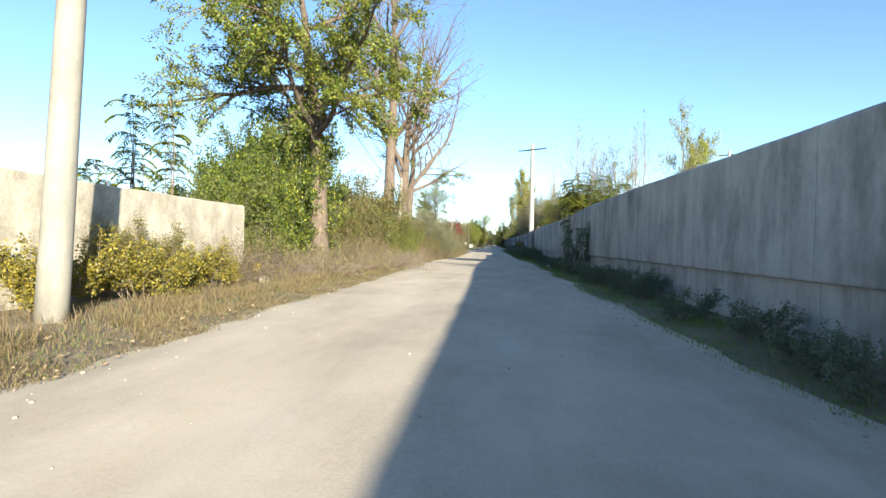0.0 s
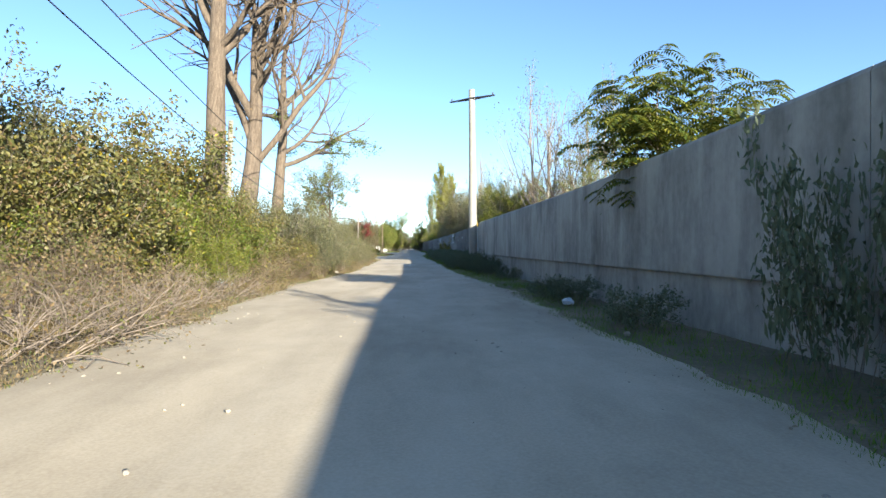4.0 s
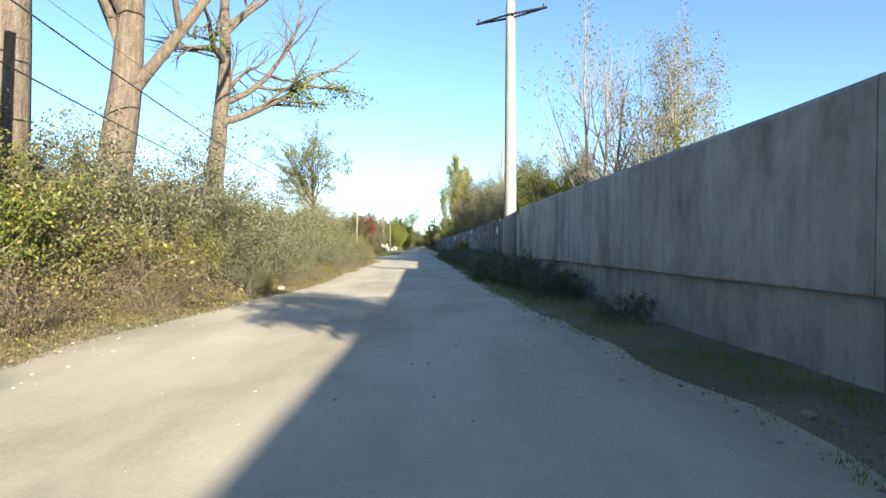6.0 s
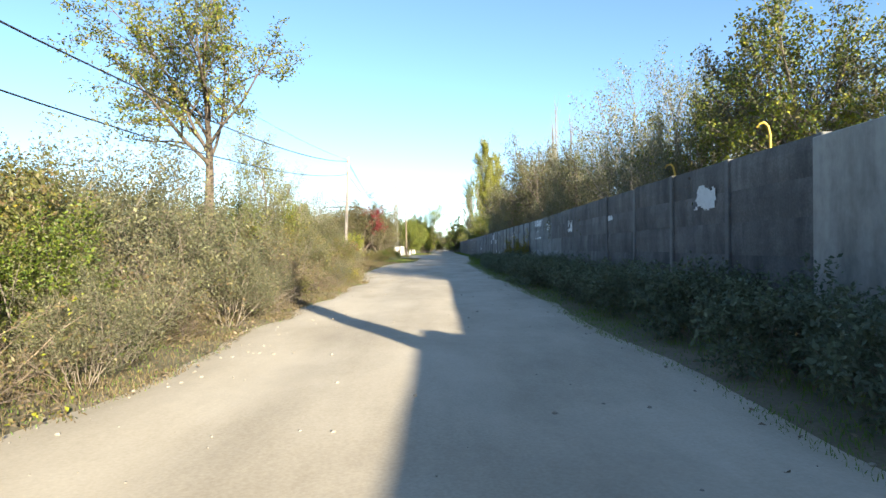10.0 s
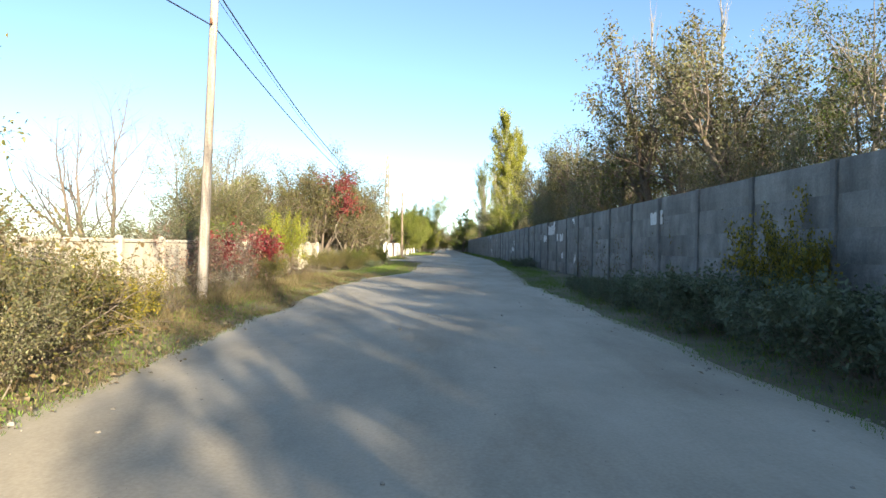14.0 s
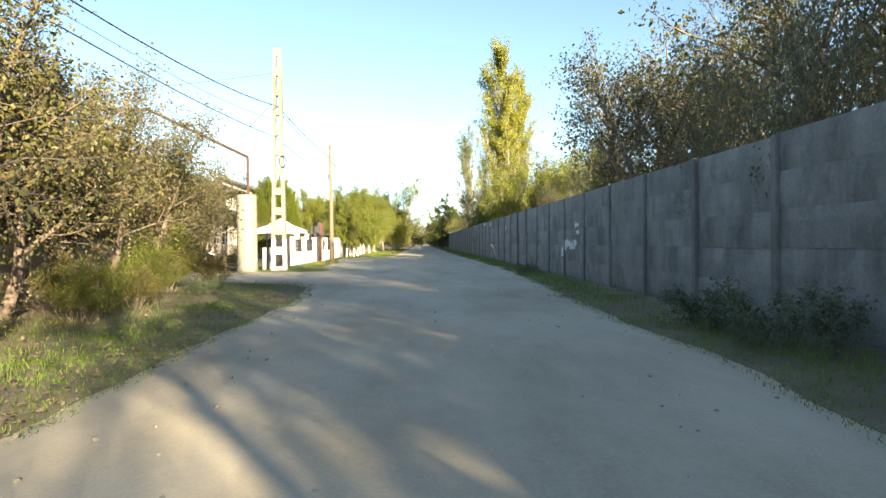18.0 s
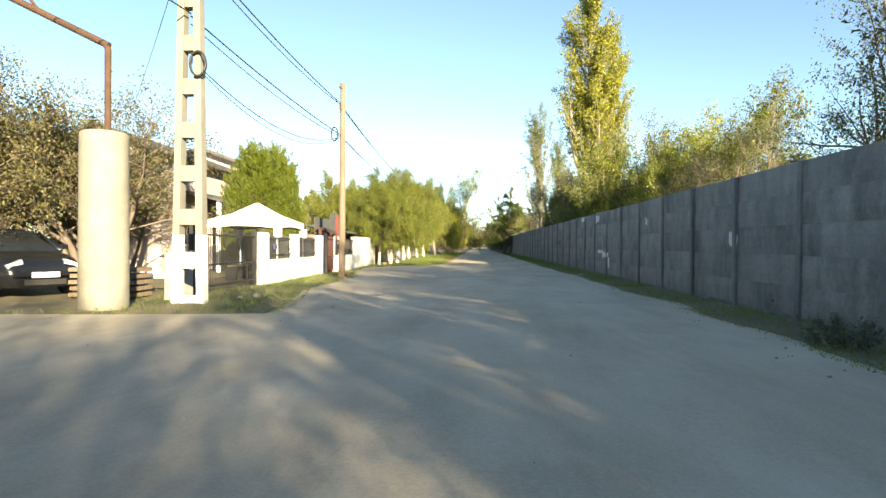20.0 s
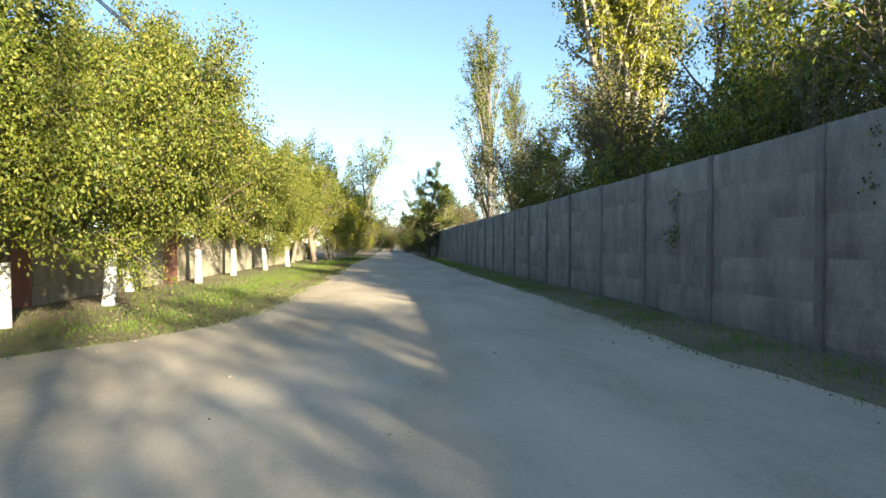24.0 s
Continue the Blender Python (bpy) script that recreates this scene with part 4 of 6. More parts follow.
# hedge from the poplar to the orchard fence
hr = random.Random(77)
y = 19.6
while y < 80.0:
    near = (-5.2 if y < 25 else -4.75) if y < 40 else (-4.2 if y < 68 else -4.45)
    if y < 34:
        kinds = ("brush", "brush", "bramble")
    elif y < 40:
        kinds = ("bramble", "olive", "brown", "green")
    elif y < 60:
        kinds = ("olive", "green", "grey", "brown", "bramble", "grey", "olive")
    else:
        kinds = ("bramble", "grey", "brown", "bramble", "brown", "olive", "brush")
    place(hr.choice(kinds), near + hr.uniform(-0.4, 0.25), y, hr.uniform(0.5, 0.72) + 0.12 * fade(40, 44, y) + 0.2 * fade(34, 31, y), group="roadside hedge")
    if y < 31:
        kinds = ("brush", "brown", "bramble", "brown")
    place(hr.choice(kinds), near - 1.7 + hr.uniform(-0.4, 0.4), y + 0.7, hr.uniform(0.9, 1.1) - 0.2 * fade(32, 29, y) + 0.3 * fade(38, 44, y) * fade(57, 50, y), group="roadside hedge")
    if hr.random() < 0.6 and y > 30:
        place(hr.choice(("grey", "olive", "green")), near - 3.9 + hr.uniform(-0.6, 0.6), y + 0.3, hr.uniform(1.0, 1.25), group="roadside hedge")
    y += hr.uniform(1.35, 1.75)
place("dead_poplar", -7.5, 42.3, 1.0, 30, lean=4)
place("dead_poplar_b", -7.4, 45.6, 1.0, 200, lean=5)
place("dead_poplar_c", -7.7, 53.6, 1.05, 335, lean=3)
place_high("layered", -6.5, 69.8, 9.2, 1.02, 245)
for x, y, k, s in ((-8.4, 31.5, "olive", 1.75), (-8.8, 34.0, "olive", 2.0), (-8.2, 36.6, "olive", 2.3), (-9.5, 38.6, "olive", 2.4), (-10.5, 33.0, "grey", 2.2), (-10.8, 29.5, "olive", 1.9), (-6.6, 37.8, "olive", 1.25), (-6.3, 39.6, "olive", 1.4)):
    place(k, x, y, s, group="roadside hedge")
y = 41.0
while y < 81:
    place(hr.choice(("olive", "grey", "green", "olive", "grey")), -8.6 + hr.uniform(-0.8, 0.8), y, hr.uniform(1.05, 1.25) + 0.35 * fade(57, 50, y), group="roadside hedge")
    place(hr.choice(("olive", "grey", "green")), -12.0 + hr.uniform(-1.5, 1.0), y + 1, hr.uniform(1.2, 1.5) + 0.3 * fade(57, 50, y), group="roadside hedge")
    y += hr.uniform(2.2, 2.9)
# low fringe at the foot of the hedge
y = 41.0
while y < 82:
    place(hr.choice(("brown", "olive", "grey", "brown", "yellow")), left_edge(y) - 0.55 + hr.uniform(-0.25, 0.15), y, hr.uniform(0.26, 0.42), group="low growth at the hedge's foot")
    y += hr.uniform(1.0, 1.6)
# tangle before the orchard fence
for x, y, k, s in ((-5.3, 78.6, "brown", 0.95), (-5.0, 80.3, "olive", 0.7), (-6.0, 81.0, "brown", 0.85), (-5.3, 81.9, "brown", 0.95), (-6.6, 82.8, "olive", 0.9), (-5.5, 83.4, "brown", 0.75), (-6.4, 84.6, "brown", 0.62), (-5.4, 84.9, "yellow", 0.5), (-6.2, 86.4, "brown", 0.5), (-7.0, 79.2, "olive", 1.2), (-8.6, 85.6, "brown", 1.0), (-9.0, 88.4, "brown", 0.95), (-9.2, 91.0, "grey", 0.7), (-4.55, 77.0, "brown", 0.6), (-4.6, 78.2, "olive", 0.62), (-4.7, 79.5, "grey", 0.62), (-4.7, 80.9, "brown", 0.6), (-4.75, 82.2, "olive", 0.5), (-4.9, 83.4, "yellow", 0.45), (-12, 90, "brown", 1.1), (-13, 95, "brown", 1.1)):
    place(k, x, y, s, group="roadside hedge")
place_high("pale_stems", -9.4, 83.6, 8.0, 0.8, 40)
place_high("bare_dark", -11.0, 94.4, 6.3, 1.15, 90)
place("thuja", -17.1, 126.2, 1.1, high=1.45, label="dark pointed conifer beyond the orchard")
# behind the long wall
sumac(4.75, 30.4, 9, 1.12, "leaf_sumac", "small sumac tree with long feathered leaves turning yellow")
feather_shoots(-9.0, 14.6, 10, 4.7)
feather_shoots(-9.1, 16.6, 12, 5.0)
feather_shoots(-8.9, 13.2, 14, 3.2)
place("ivy", -7.8, 24.7, 0.92, 10)
place_high("airy", 5.6, 18.0, 5.5, 0.6, 120, label="young tree with sparse leaves behind the wall")
place_high("bare", 9.6, 61.2, 14.5, 0.8, 20)
place_high("bare_dark", 10.4, 58.8, 11.0, 0.8, 120)
place_high("bare", 16.0, 66.9, 16.5, 0.5, 200)
place_high("airy_dark", 11.9, 57.0, 11.2, 0.95, 70)
wr = random.Random(31)
BEHIND = ((63.2, 6.2, "wood_green"), (66.0, 6.8, "wood"), (69.0, 7.4, "wood_green"), (72.6, 7.4, "sere"), (76.0, 8.6, "sere"), (80.0, 9.6, "sere"), (83.6, 7.0, "wood"), (87.0, 7.2, "airy_dark"), (90.2, 8.6, "airy_dark"), (93.6, 8.6, "wood"), (97.0, 9.6, "sere"), (101.0, 10.4, "wood"), (105.6, 8.2, "airy_dark"), (110.4, 8.4, "wood"), (115.2, 9.8, "wood"), (119.6, 10.2, "airy_dark"), (122.8, 9.0, "wood"), (127.5, 10.2, "wood"), (131.4, 5.4, "wood_green"), (138.6, 5.0, "airy_dark"), (141.6, 5.6, "wood"), (145.0, 6.4, "wood_green"), (148.4, 7.4, "wood_lime"), (152.2, 8.2, "wood_green"), (156.2, 8.0, "wood_lime"), (162.4, 7.4, "wood"), (167.6, 8.2, "wood_lime"), (173.0, 8.4, "wood_green"), (178.0, 8.8, "wood"))
for y, h, k in BEHIND:
    place_high(k, 8.5 + wr.uniform(-0.5, 0.6), y, h, 0.92, group="trees behind the wall")
    if wr.random() < 0.5 and y < 112:
        place_high(wr.choice(("wood", "sere")), 13.0 + wr.uniform(-1, 1.5), y + 1.6, h * 1.05, 0.9, group="trees behind the wall")
    place(wr.choice(("olive", "brown", "grey", "bramble")), 6.3 + wr.uniform(-0.1, 0.3), y + 1.2, wr.uniform(0.95, 1.2), group="bushes behind the wall", thin=0.45, high=wr.uniform(1.1, 1.5))
place_high("airy_dark", 7.1, 102.6, 8.6, 0.85, 40, "dark leafy tree leaning out over the panel fence", "trees behind the wall")
place_high("airy_dark", 9.4, 133.0, 8.8, 0.9, 60, "dark leafy tree rising behind the panel fence", "trees behind the wall")
for x, y, h, k in ((10.8, 143.0, 7.6, "airy_dark"), (11.5, 147.5, 8.6, "wood_green"), (11.2, 152.5, 9.6, "wood_lime"), (11.8, 158.0, 9.4, "wood"), (10.4, 162.5, 9.0, "wood_green")):
    place_high(k, x, y, h, 0.95, group="trees behind the wall")
for x, y, h in ((11.5, 112.0, 16.5), (12.0, 116.5, 15.8), (12.6, 120.0, 16.0), (10.5, 101.0, 12.5)):
    place_high("poles_bare", x, y, h, 0.9)
place_high("lombardy", 8.9, 167.4, 22.3, 1.0)
place_high("lombardy", 10.6, 170.4, 20.0, 0.9)
place_high("lombardy_thin", 7.0, 186.5, 17.2, 1.0)
place_high("lombardy_thin", 9.6, 189.0, 14.0, 0.9)
place_high("wood_green", 4.3, 202.5, 8.2, 0.75, 130, group="trees at the far end")
place_high("cedar", 3.7, 201.0, 9.2, 1.1, 60, group="trees at the far end")
for y, q in ((148.5, 0.5), (151.0, 0.56), (154.2, 0.62), (157.0, 0.55), (161.5, 0.6), (166.0, 0.55), (171.0, 0.6)):
    place("climber", 5.95, y, q, thin=0.42, high=q * 1.15, label="leafy climber hanging over the panel fence")
for k in range(26):
    place(wr.choice(("brown", "bramble", "grey")), 5.8 + wr.uniform(-0.1, 0.15), 64 + 2.2 * k, 0.95, thin=0.3, high=wr.uniform(1.5, 1.95), label="straggling dry bush leaning over the panel fence", group="bushes over the fence")
for x, y, s in ((-15.2, 136.0, 1.8), (-12.6, 138.6, 1.6), (-16.5, 131.0, 1.6), (-18.0, 127.0, 1.5), (-14.2, 128.8, 1.3)):
    place("red_crown", x, y, s, group="orchard trees")
# orchard side
for x, y, k, s in ((-9.8, 95.6, "grey", 0.75), (-7.3, 91.4, "russet", 0.8), (-7.2, 93.4, "russet", 0.9), (-7.3, 95.3, "russet", 0.85), (-7.3, 97.4, "russet", 0.75), (-7.4, 99.3, "russet", 0.7), (-8.7, 101.4, "grey", 1.15), (-8.6, 93.5, "grey", 0.9), (-8.8, 97.0, "green", 0.8), (-9.6, 100.0, "red_crown", 1.1), (-10.2, 104.0, "red_crown", 1.35), (-6.8, 111.0, "red_crown", 1.6), (-6.6, 114.0, "red_crown", 1.55), (-6.6, 117.0, "red_crown", 1.5), (-6.9, 120.3, "red_crown", 1.35), (-9.8, 111.0, "red_crown", 1.5), (-9.6, 117.5, "red_crown", 1.3), (-6.3, 99.0, "brown", 0.5), (-6.2, 102.0, "olive", 0.45), (-5.7, 104.5, "olive", 0.45), (-5.4, 107.0, "green", 0.4), (-5.2, 109.0, "olive", 0.45), (-5.0, 111.5, "olive", 0.4), (-5.0, 114.0, "olive", 0.45), (-5.1, 116.5, "green", 0.4), (-5.6, 86.5, "brown", 0.5), (-5.9, 84.5, "brown", 0.55), (-5.8, 90.5, "brown", 0.45), (-6.0, 94.5, "olive", 0.4), (-10.2, 116.0, "airy", 0.8), (-10.5, 122.0, "red_crown", 1.2), (-12.5, 124.5, "red_crown", 1.3), (-11.2, 135.2, "red_crown", 1.75), (-13.2, 132.5, "red_crown", 1.6), (-5.6, 81.4, "grey", 0.5), (-6.6, 82.3, "brown", 0.6), (-5.5, 83.2, "grey", 0.42), (-7.0, 80.6, "grey", 0.7), (-5.4, 120.9, "olive", 0.5), (-6.2, 119.5, "green", 0.6), (-13.5, 107, "wood", 1.0)):
    place(k, x, y, s)
for y in range(104, 121, 2):
    place(hr.choice(("weed", "olive", "weed", "green")), -4.75 + hr.uniform(-0.3, 0.2), y + hr.uniform(-0.5, 0.5), hr.uniform(0.3, 0.45), group="low growth before the orchard fence")
    place(hr.choice(("brown", "olive", "grey")), -6.3 + hr.uniform(-0.3, 0.3), y + 1 + hr.uniform(-0.5, 0.5), hr.uniform(0.28, 0.38) + 0.25 * fade(111, 115, y), group="low growth before the orchard fence")
place("thuja", -9.15, 143.5, 1.12, high=1.15)
place("olive", -12.0, 152.0, 1.6)
place_high("lime", -13.4, 156.0, 5.9, 0.55, 70, label="bright green garden tree with upright shoots behind the screens")
place_high("wood_green", -11.6, 156.4, 5.7, 0.6, 170, label="leafy garden tree behind the screens")
place_high("wood_green", -10.8, 161.0, 5.4, 0.8, 20, label="leafy garden tree behind the shed")
for x, y, s in ((-5.5, 151.1, 4.4), (-5.3, 154.1, 5.5), (-5.3, 157.2, 6.3), (-6.3, 160.6, 6.4), (-5.7, 164.0, 6.0), (-5.8, 168.5, 6.0), (-5.6, 173.5, 6.2), (-5.4, 178.5, 6.6), (-8.9, 158, 6.0), (-9, 167, 6.2)):
    place_high("fruit", x, y, s, 0.84, group="roadside fruit trees")
place_high("wood_lime", -3.7, 205.8, 13.2, 0.85, group="trees at the far end")
place_high("wood_green", -4.6, 184.6, 8.3, 0.9, 40, group="trees at the far end")
for x, y, s in ((-4.0, 190.0, 5.0), (-3.5, 195.0, 5.4), (-3.2, 200.0, 5.0)):
    place_high("lime", x, y, s, 0.75, group="bushes at the far end", label="bright yellow-green roadside bush")
for x, y, s in ((-6.4, 186, 1.4), (-6.8, 194, 2.0), (-9, 205, 1.8), (-4.5, 215, 1.6), (-10, 182, 1.5)):
    place("wood_green", x, y, s, group="trees at the far end")
for x, y, s in ((7.5, 205, 1.6), (6.5, 214, 1.5), (3, 240, 1.6), (-3.5, 246, 1.8), (8, 225, 2), (0.5, 262, 1.6), (-8, 232, 2.0), (12, 240, 2.2), (-14, 220, 2.2), (-5, 224, 1.5), (5.5, 232, 1.6), (-1.5, 270, 1.9), (-6, 262, 2.0), (5, 258, 2.0), (10, 268, 2.2)):
    place("wood", x, y, s, group="trees at the far end")
for x, y, k, s in ((-3.9, 205, "olive", 1.2), (-4.4, 210, "green", 1.4), (3.6, 208, "olive", 1.2), (3.8, 218, "green", 1.3), (-3.2, 222, "olive", 1.4), (-1.6, 252, "green", 1.8), (1.4, 250, "olive", 1.8), (3.6, 248, "green", 1.6), (-4, 250, "olive", 1.7), (0.0, 256, "grey", 1.9)):
    place(k, x, y, s, group="bushes at the far end")
place("yellow", 4.25, 85.4, 0.8, 40, thin=0.5, high=1.25, label="pale yellowing shrub growing against the dark fence")
place("weed", 3.62, 24.3, 0.8, high=2.4, label="dark climber growing up the wall")


def tree_creeper(x, y, top, spread, count, label, seed, deep=4):
    """A creeper that has climbed up something: one long stem and clusters of crimson leaves near its top."""
    ob = thing("creeper", label, "creeper", at=(x, y, 0))
    rng = random.Random(seed)
    acc, tips = Acc(), []
    pts = [Vector((0.25 * math.sin(k * 1.3), 0.25 * math.cos(k * 1.1), top * k / 8 - 0.05)) for k in range(9)]
    acc.tube(pts, [0.022 - 0.0015 * k for k in range(9)], 6)
    for k in range(30):
        p = pts[8 - rng.randrange(deep)]
        grow(acc, rng, p, (rand_dir(rng) + Vector((0.25, -0.25, 0.0))).normalized(), spread * rng.uniform(0.5, 1.1), 0.008, 0, [(5, 50, 0.5, 0.3, -0.1, 0.2), (0, 0, 0, 0.3, -0.14, 0)], tips)
    part("stem", acc, "twig_bark", ob)
    part("foliage", leaves_on(tips, seed, count, 0.12, 0.095, "leaf_red", 0.8), None, ob)


place_high("red_crown", -7.7, 109.2, 6.6, 0.85, 30)
place_high("bare_dark", -11.2, 106.5, 7.4, 1.1, 10)
place_high("bare_dark", -12.5, 110.5, 7.6, 1.0, 150)
place_high("sere", -10.6, 102.6, 6.4, 1.0)
place_high("sere", -13.0, 105.0, 7.2, 1.0)
tree_creeper(-6.1, 107.4, 4.4, 0.95, 1300, "crimson creeper climbed high into the orchard tree", 19, 3)
tree_creeper(-6.6, 95.4, 1.45, 0.55, 1000, "crimson creeper spilling over the cream fence", 23)
tree_creeper(-7.3, 93.6, 1.5, 0.6, 700, "thin crimson creeper among the pinkish shrubs", 29)
place("lime", -6.8, 99.4, 0.62, 20, label="bright yellow-green creeper over the fence post", high=1.1)
# weeds along the wall
y = 2.0
while y < 100:
    dense = 0.25 + 0.75 * fade(40, 46, y) * fade(96, 90, y) + 0.35 * fade(24, 20, y)
    if wr.random() < dense:
        place("weed", 3.25 + wr.uniform(-0.35, 0.3), y, wr.uniform(0.45, 0.7) + 0.35 * fade(44, 50, y) * fade(92, 86, y), group="weeds by the wall")
    y += 0.95
for x, y, s in ((3.9, 111, 0.7), (3.8, 112.5, 0.6), (3.9, 126, 0.4)):
    place("weed", x, y, s, group="weeds by the wall")

# ---- orchard fence of cream panels ----


def orchard_fence():
    f = thing("panel_fence", "low cream concrete panel fence, weathered, with capped posts", "fence")
    po, pa, cp = Acc(), Acc(), Acc()
    po.box(-0.09, -0.08, -0.3, 0.09, 0.08, 1.26, 0.02)
    po.tube([(0, 0, 1.24), (0, 0, 1.28), (0, 0, 1.31), (0, 0, 1.325)], [0.08, 0.085, 0.06, 0.02], 14)
    pa.box(-0.035, -0.92, 0.0, 0.035, 0.92, 0.56, 0.012)
    cp.box(-0.07, -0.92, 0.0, 0.07, 0.92, 0.07, 0.02)
    pm, am, cm = po.mesh("post", "weathered_cream"), pa.mesh("panel", "weathered_cream"), cp.mesh("cap", "weathered_cream")
    r = random.Random(3)
    for k in range(20):
        y = 83.0 + 2.0 * k
        if y > 122:
            break
        ob = part("post", pm, None, f)
        ob.matrix_basis = pose(-7.62, y, 0, r.uniform(-1, 1), r.uniform(-1.5, 1.5), 0)
        if 110 < y < 113:
            continue
        for j in range(2):
            ob = part("panel", am, None, f)
            ob.matrix_basis = pose(-7.62, y + 1.0, 0.04 + 0.57 * j, 0, r.uniform(-1, 1), 0)
        ob = part("cap", cm, None, f)
        ob.matrix_basis = pose(-7.62, y + 1.0, 1.18, 0, 0, r.uniform(-0.5, 0.5))


orchard_fence()

# ---- house with its front fence ----


def concrete_column():
    ob = thing("pipe_support", "round concrete column carrying a rusty overhead gas pipe", "column", at=(-6.76, 129.0, 0))
    acc = Acc()
    acc.tube([(0, 0, -0.2), (0, 0, 0.1), (0, 0, 2.9), (0, 0, 3.02), (0, 0, 3.05)], [0.41, 0.40, 0.385, 0.38, 0.34], 32)
    part("column_body", acc, "column_concrete", ob, smooth=True)
    acc = Acc()
    acc.tube([(0.06, 0, 3.0), (0.06, 0, 4.5), (0.02, 0, 4.56)], [0.055] * 3, 10)
    part("riser_pipe", acc, "pipe_rust", ob, "rusty brown pipe")
    acc = Acc()
    acc.tube([(0.08, 0, 4.55), (-3.8, 0, 6.43), (-7.4, 0.3, 6.5)], [0.06] * 3, 10)
    part("overhead_pipe", acc, "pipe_rust", ob, "rusty brown pipe")
    acc = Acc()
    acc.tube([(-1.2, 0, 5.2), (-1.75, 0, 5.86)], [0.028] * 2, 6)
    acc.tube([(-1.75, 0, 5.86), (-2.35, 0, 5.76)], [0.028] * 2, 6)
    acc.tube([(-1.75, 0, 5.86), (-1.72, 0, 5.45)], [0.02] * 2, 6)
    part("pipe_brace", acc, "pipe_rust", ob)


concrete_column()


def lattice_pole():
    """A tapered concrete pole of two legs joined by rungs, with openings between."""
    ob = thing("utility_pole", "pale concrete utility pole with rectangular openings up its face", "utility pole", at=(-5.74, 130.05, 0))
    h = 9.2

    def half(z):
        return 0.31 - 0.017 * z

    for s in (-1, 1):
        for nm, z0, z1, n, mat in (("leg", 1.3, h, 10, "column_concrete"), ("painted_foot", -0.3, 1.3, 2, "whitewash")):
            acc = Acc()
            for k in range(n + 1):
                z = z0 + (z1 - z0) * k / n
                w, t = half(z), 0.115 - 0.003 * z
                acc.v += [(s * w, -t, z), (s * w, t, z), (s * (w - 0.13), t, z), (s * (w - 0.13), -t, z)]
            for k in range(n):
                for j in range(4):
                    a, b = k * 4 + j, k * 4 + (j + 1) % 4
                    acc.f.append((a, b, b + 4, a + 4))
            acc.f += [(0, 1, 2, 3), (4 * n, 4 * n + 1, 4 * n + 2, 4 * n + 3)]
            part(nm, acc, mat, ob)
    z = 0.0
    while z < h:
        acc = Acc()
        w = half(z) - 0.12
        acc.box(-w, -0.105, z - 0.15 if z else -0.25, w, 0.105, z + 0.15, 0.02)
        part("rung", acc, "whitewash" if z < 1.2 else "column_concrete", ob)
        z += 0.82
    acc = Acc()
    for q in range(3):
        acc.tube([(0.22 + 0.15 * math.cos(2 * math.pi * k / 20), -0.15 - 0.02 * q, 4.5 + 0.23 * math.sin(2 * math.pi * k / 20)) for k in range(21)], [0.018] * 21, 6, cap=False)
    part("cable_coil", acc, "black_cable", ob, "coil of spare black cable")


lattice_pole()


def iron_gate(name, label, y0, y1, x, z1, mat, post_mat, step=0.115):
    g = thing(name, label, "gate", at=(x, (y0 + y1) / 2, 0))
    n = (y1 - y0) / 2
    for s in (-1, 1):
        acc = Acc()
        acc.box(-0.05, s * n - 0.05, -0.2, 0.05, s * n + 0.05, z1 + 0.05, 0.01)
        part("gate_post", acc, post_mat, g)
    for z in (0.12, 0.62, z1 - 0.18):
        acc = Acc()
        acc.box(-0.018, -n + 0.05, z, 0.018, n - 0.05, z + 0.04)
        part("rail", acc, mat, g)
    bar = Acc()
    bar.tube([(0, 0, 0.08), (0, 0, z1 - 0.05), (0, 0, z1 + 0.03)], [0.011, 0.011, 0.002], 6)
    bm = bar.mesh("bar", mat)
    yb = -n + 0.13
    while yb < n - 0.08:
        ob = part("bar", bm, None, g)
        ob.matrix_basis = pose(0, yb, 0)
        yb += step
    return g


gate = iron_gate("iron_gate", "black iron bar gate with spear tops", 131.7, 135.45, -6.5, 1.5, "dark_iron", "dark_iron")
iron_gate("iron_gate", "red-brown painted iron bar gate beside the pole", 141.9, 143.2, -6.1, 1.5, "brown_paint", "pink_paint", 0.09)
acc = Acc()
acc.box(-6.62, 130.75, -0.2, -6.42, 131.6, 0.95, 0.015)
tagged(part("wall_stub", acc, "cast_concrete", None), "grey rendered wall stub beside the gate", kind="structure")


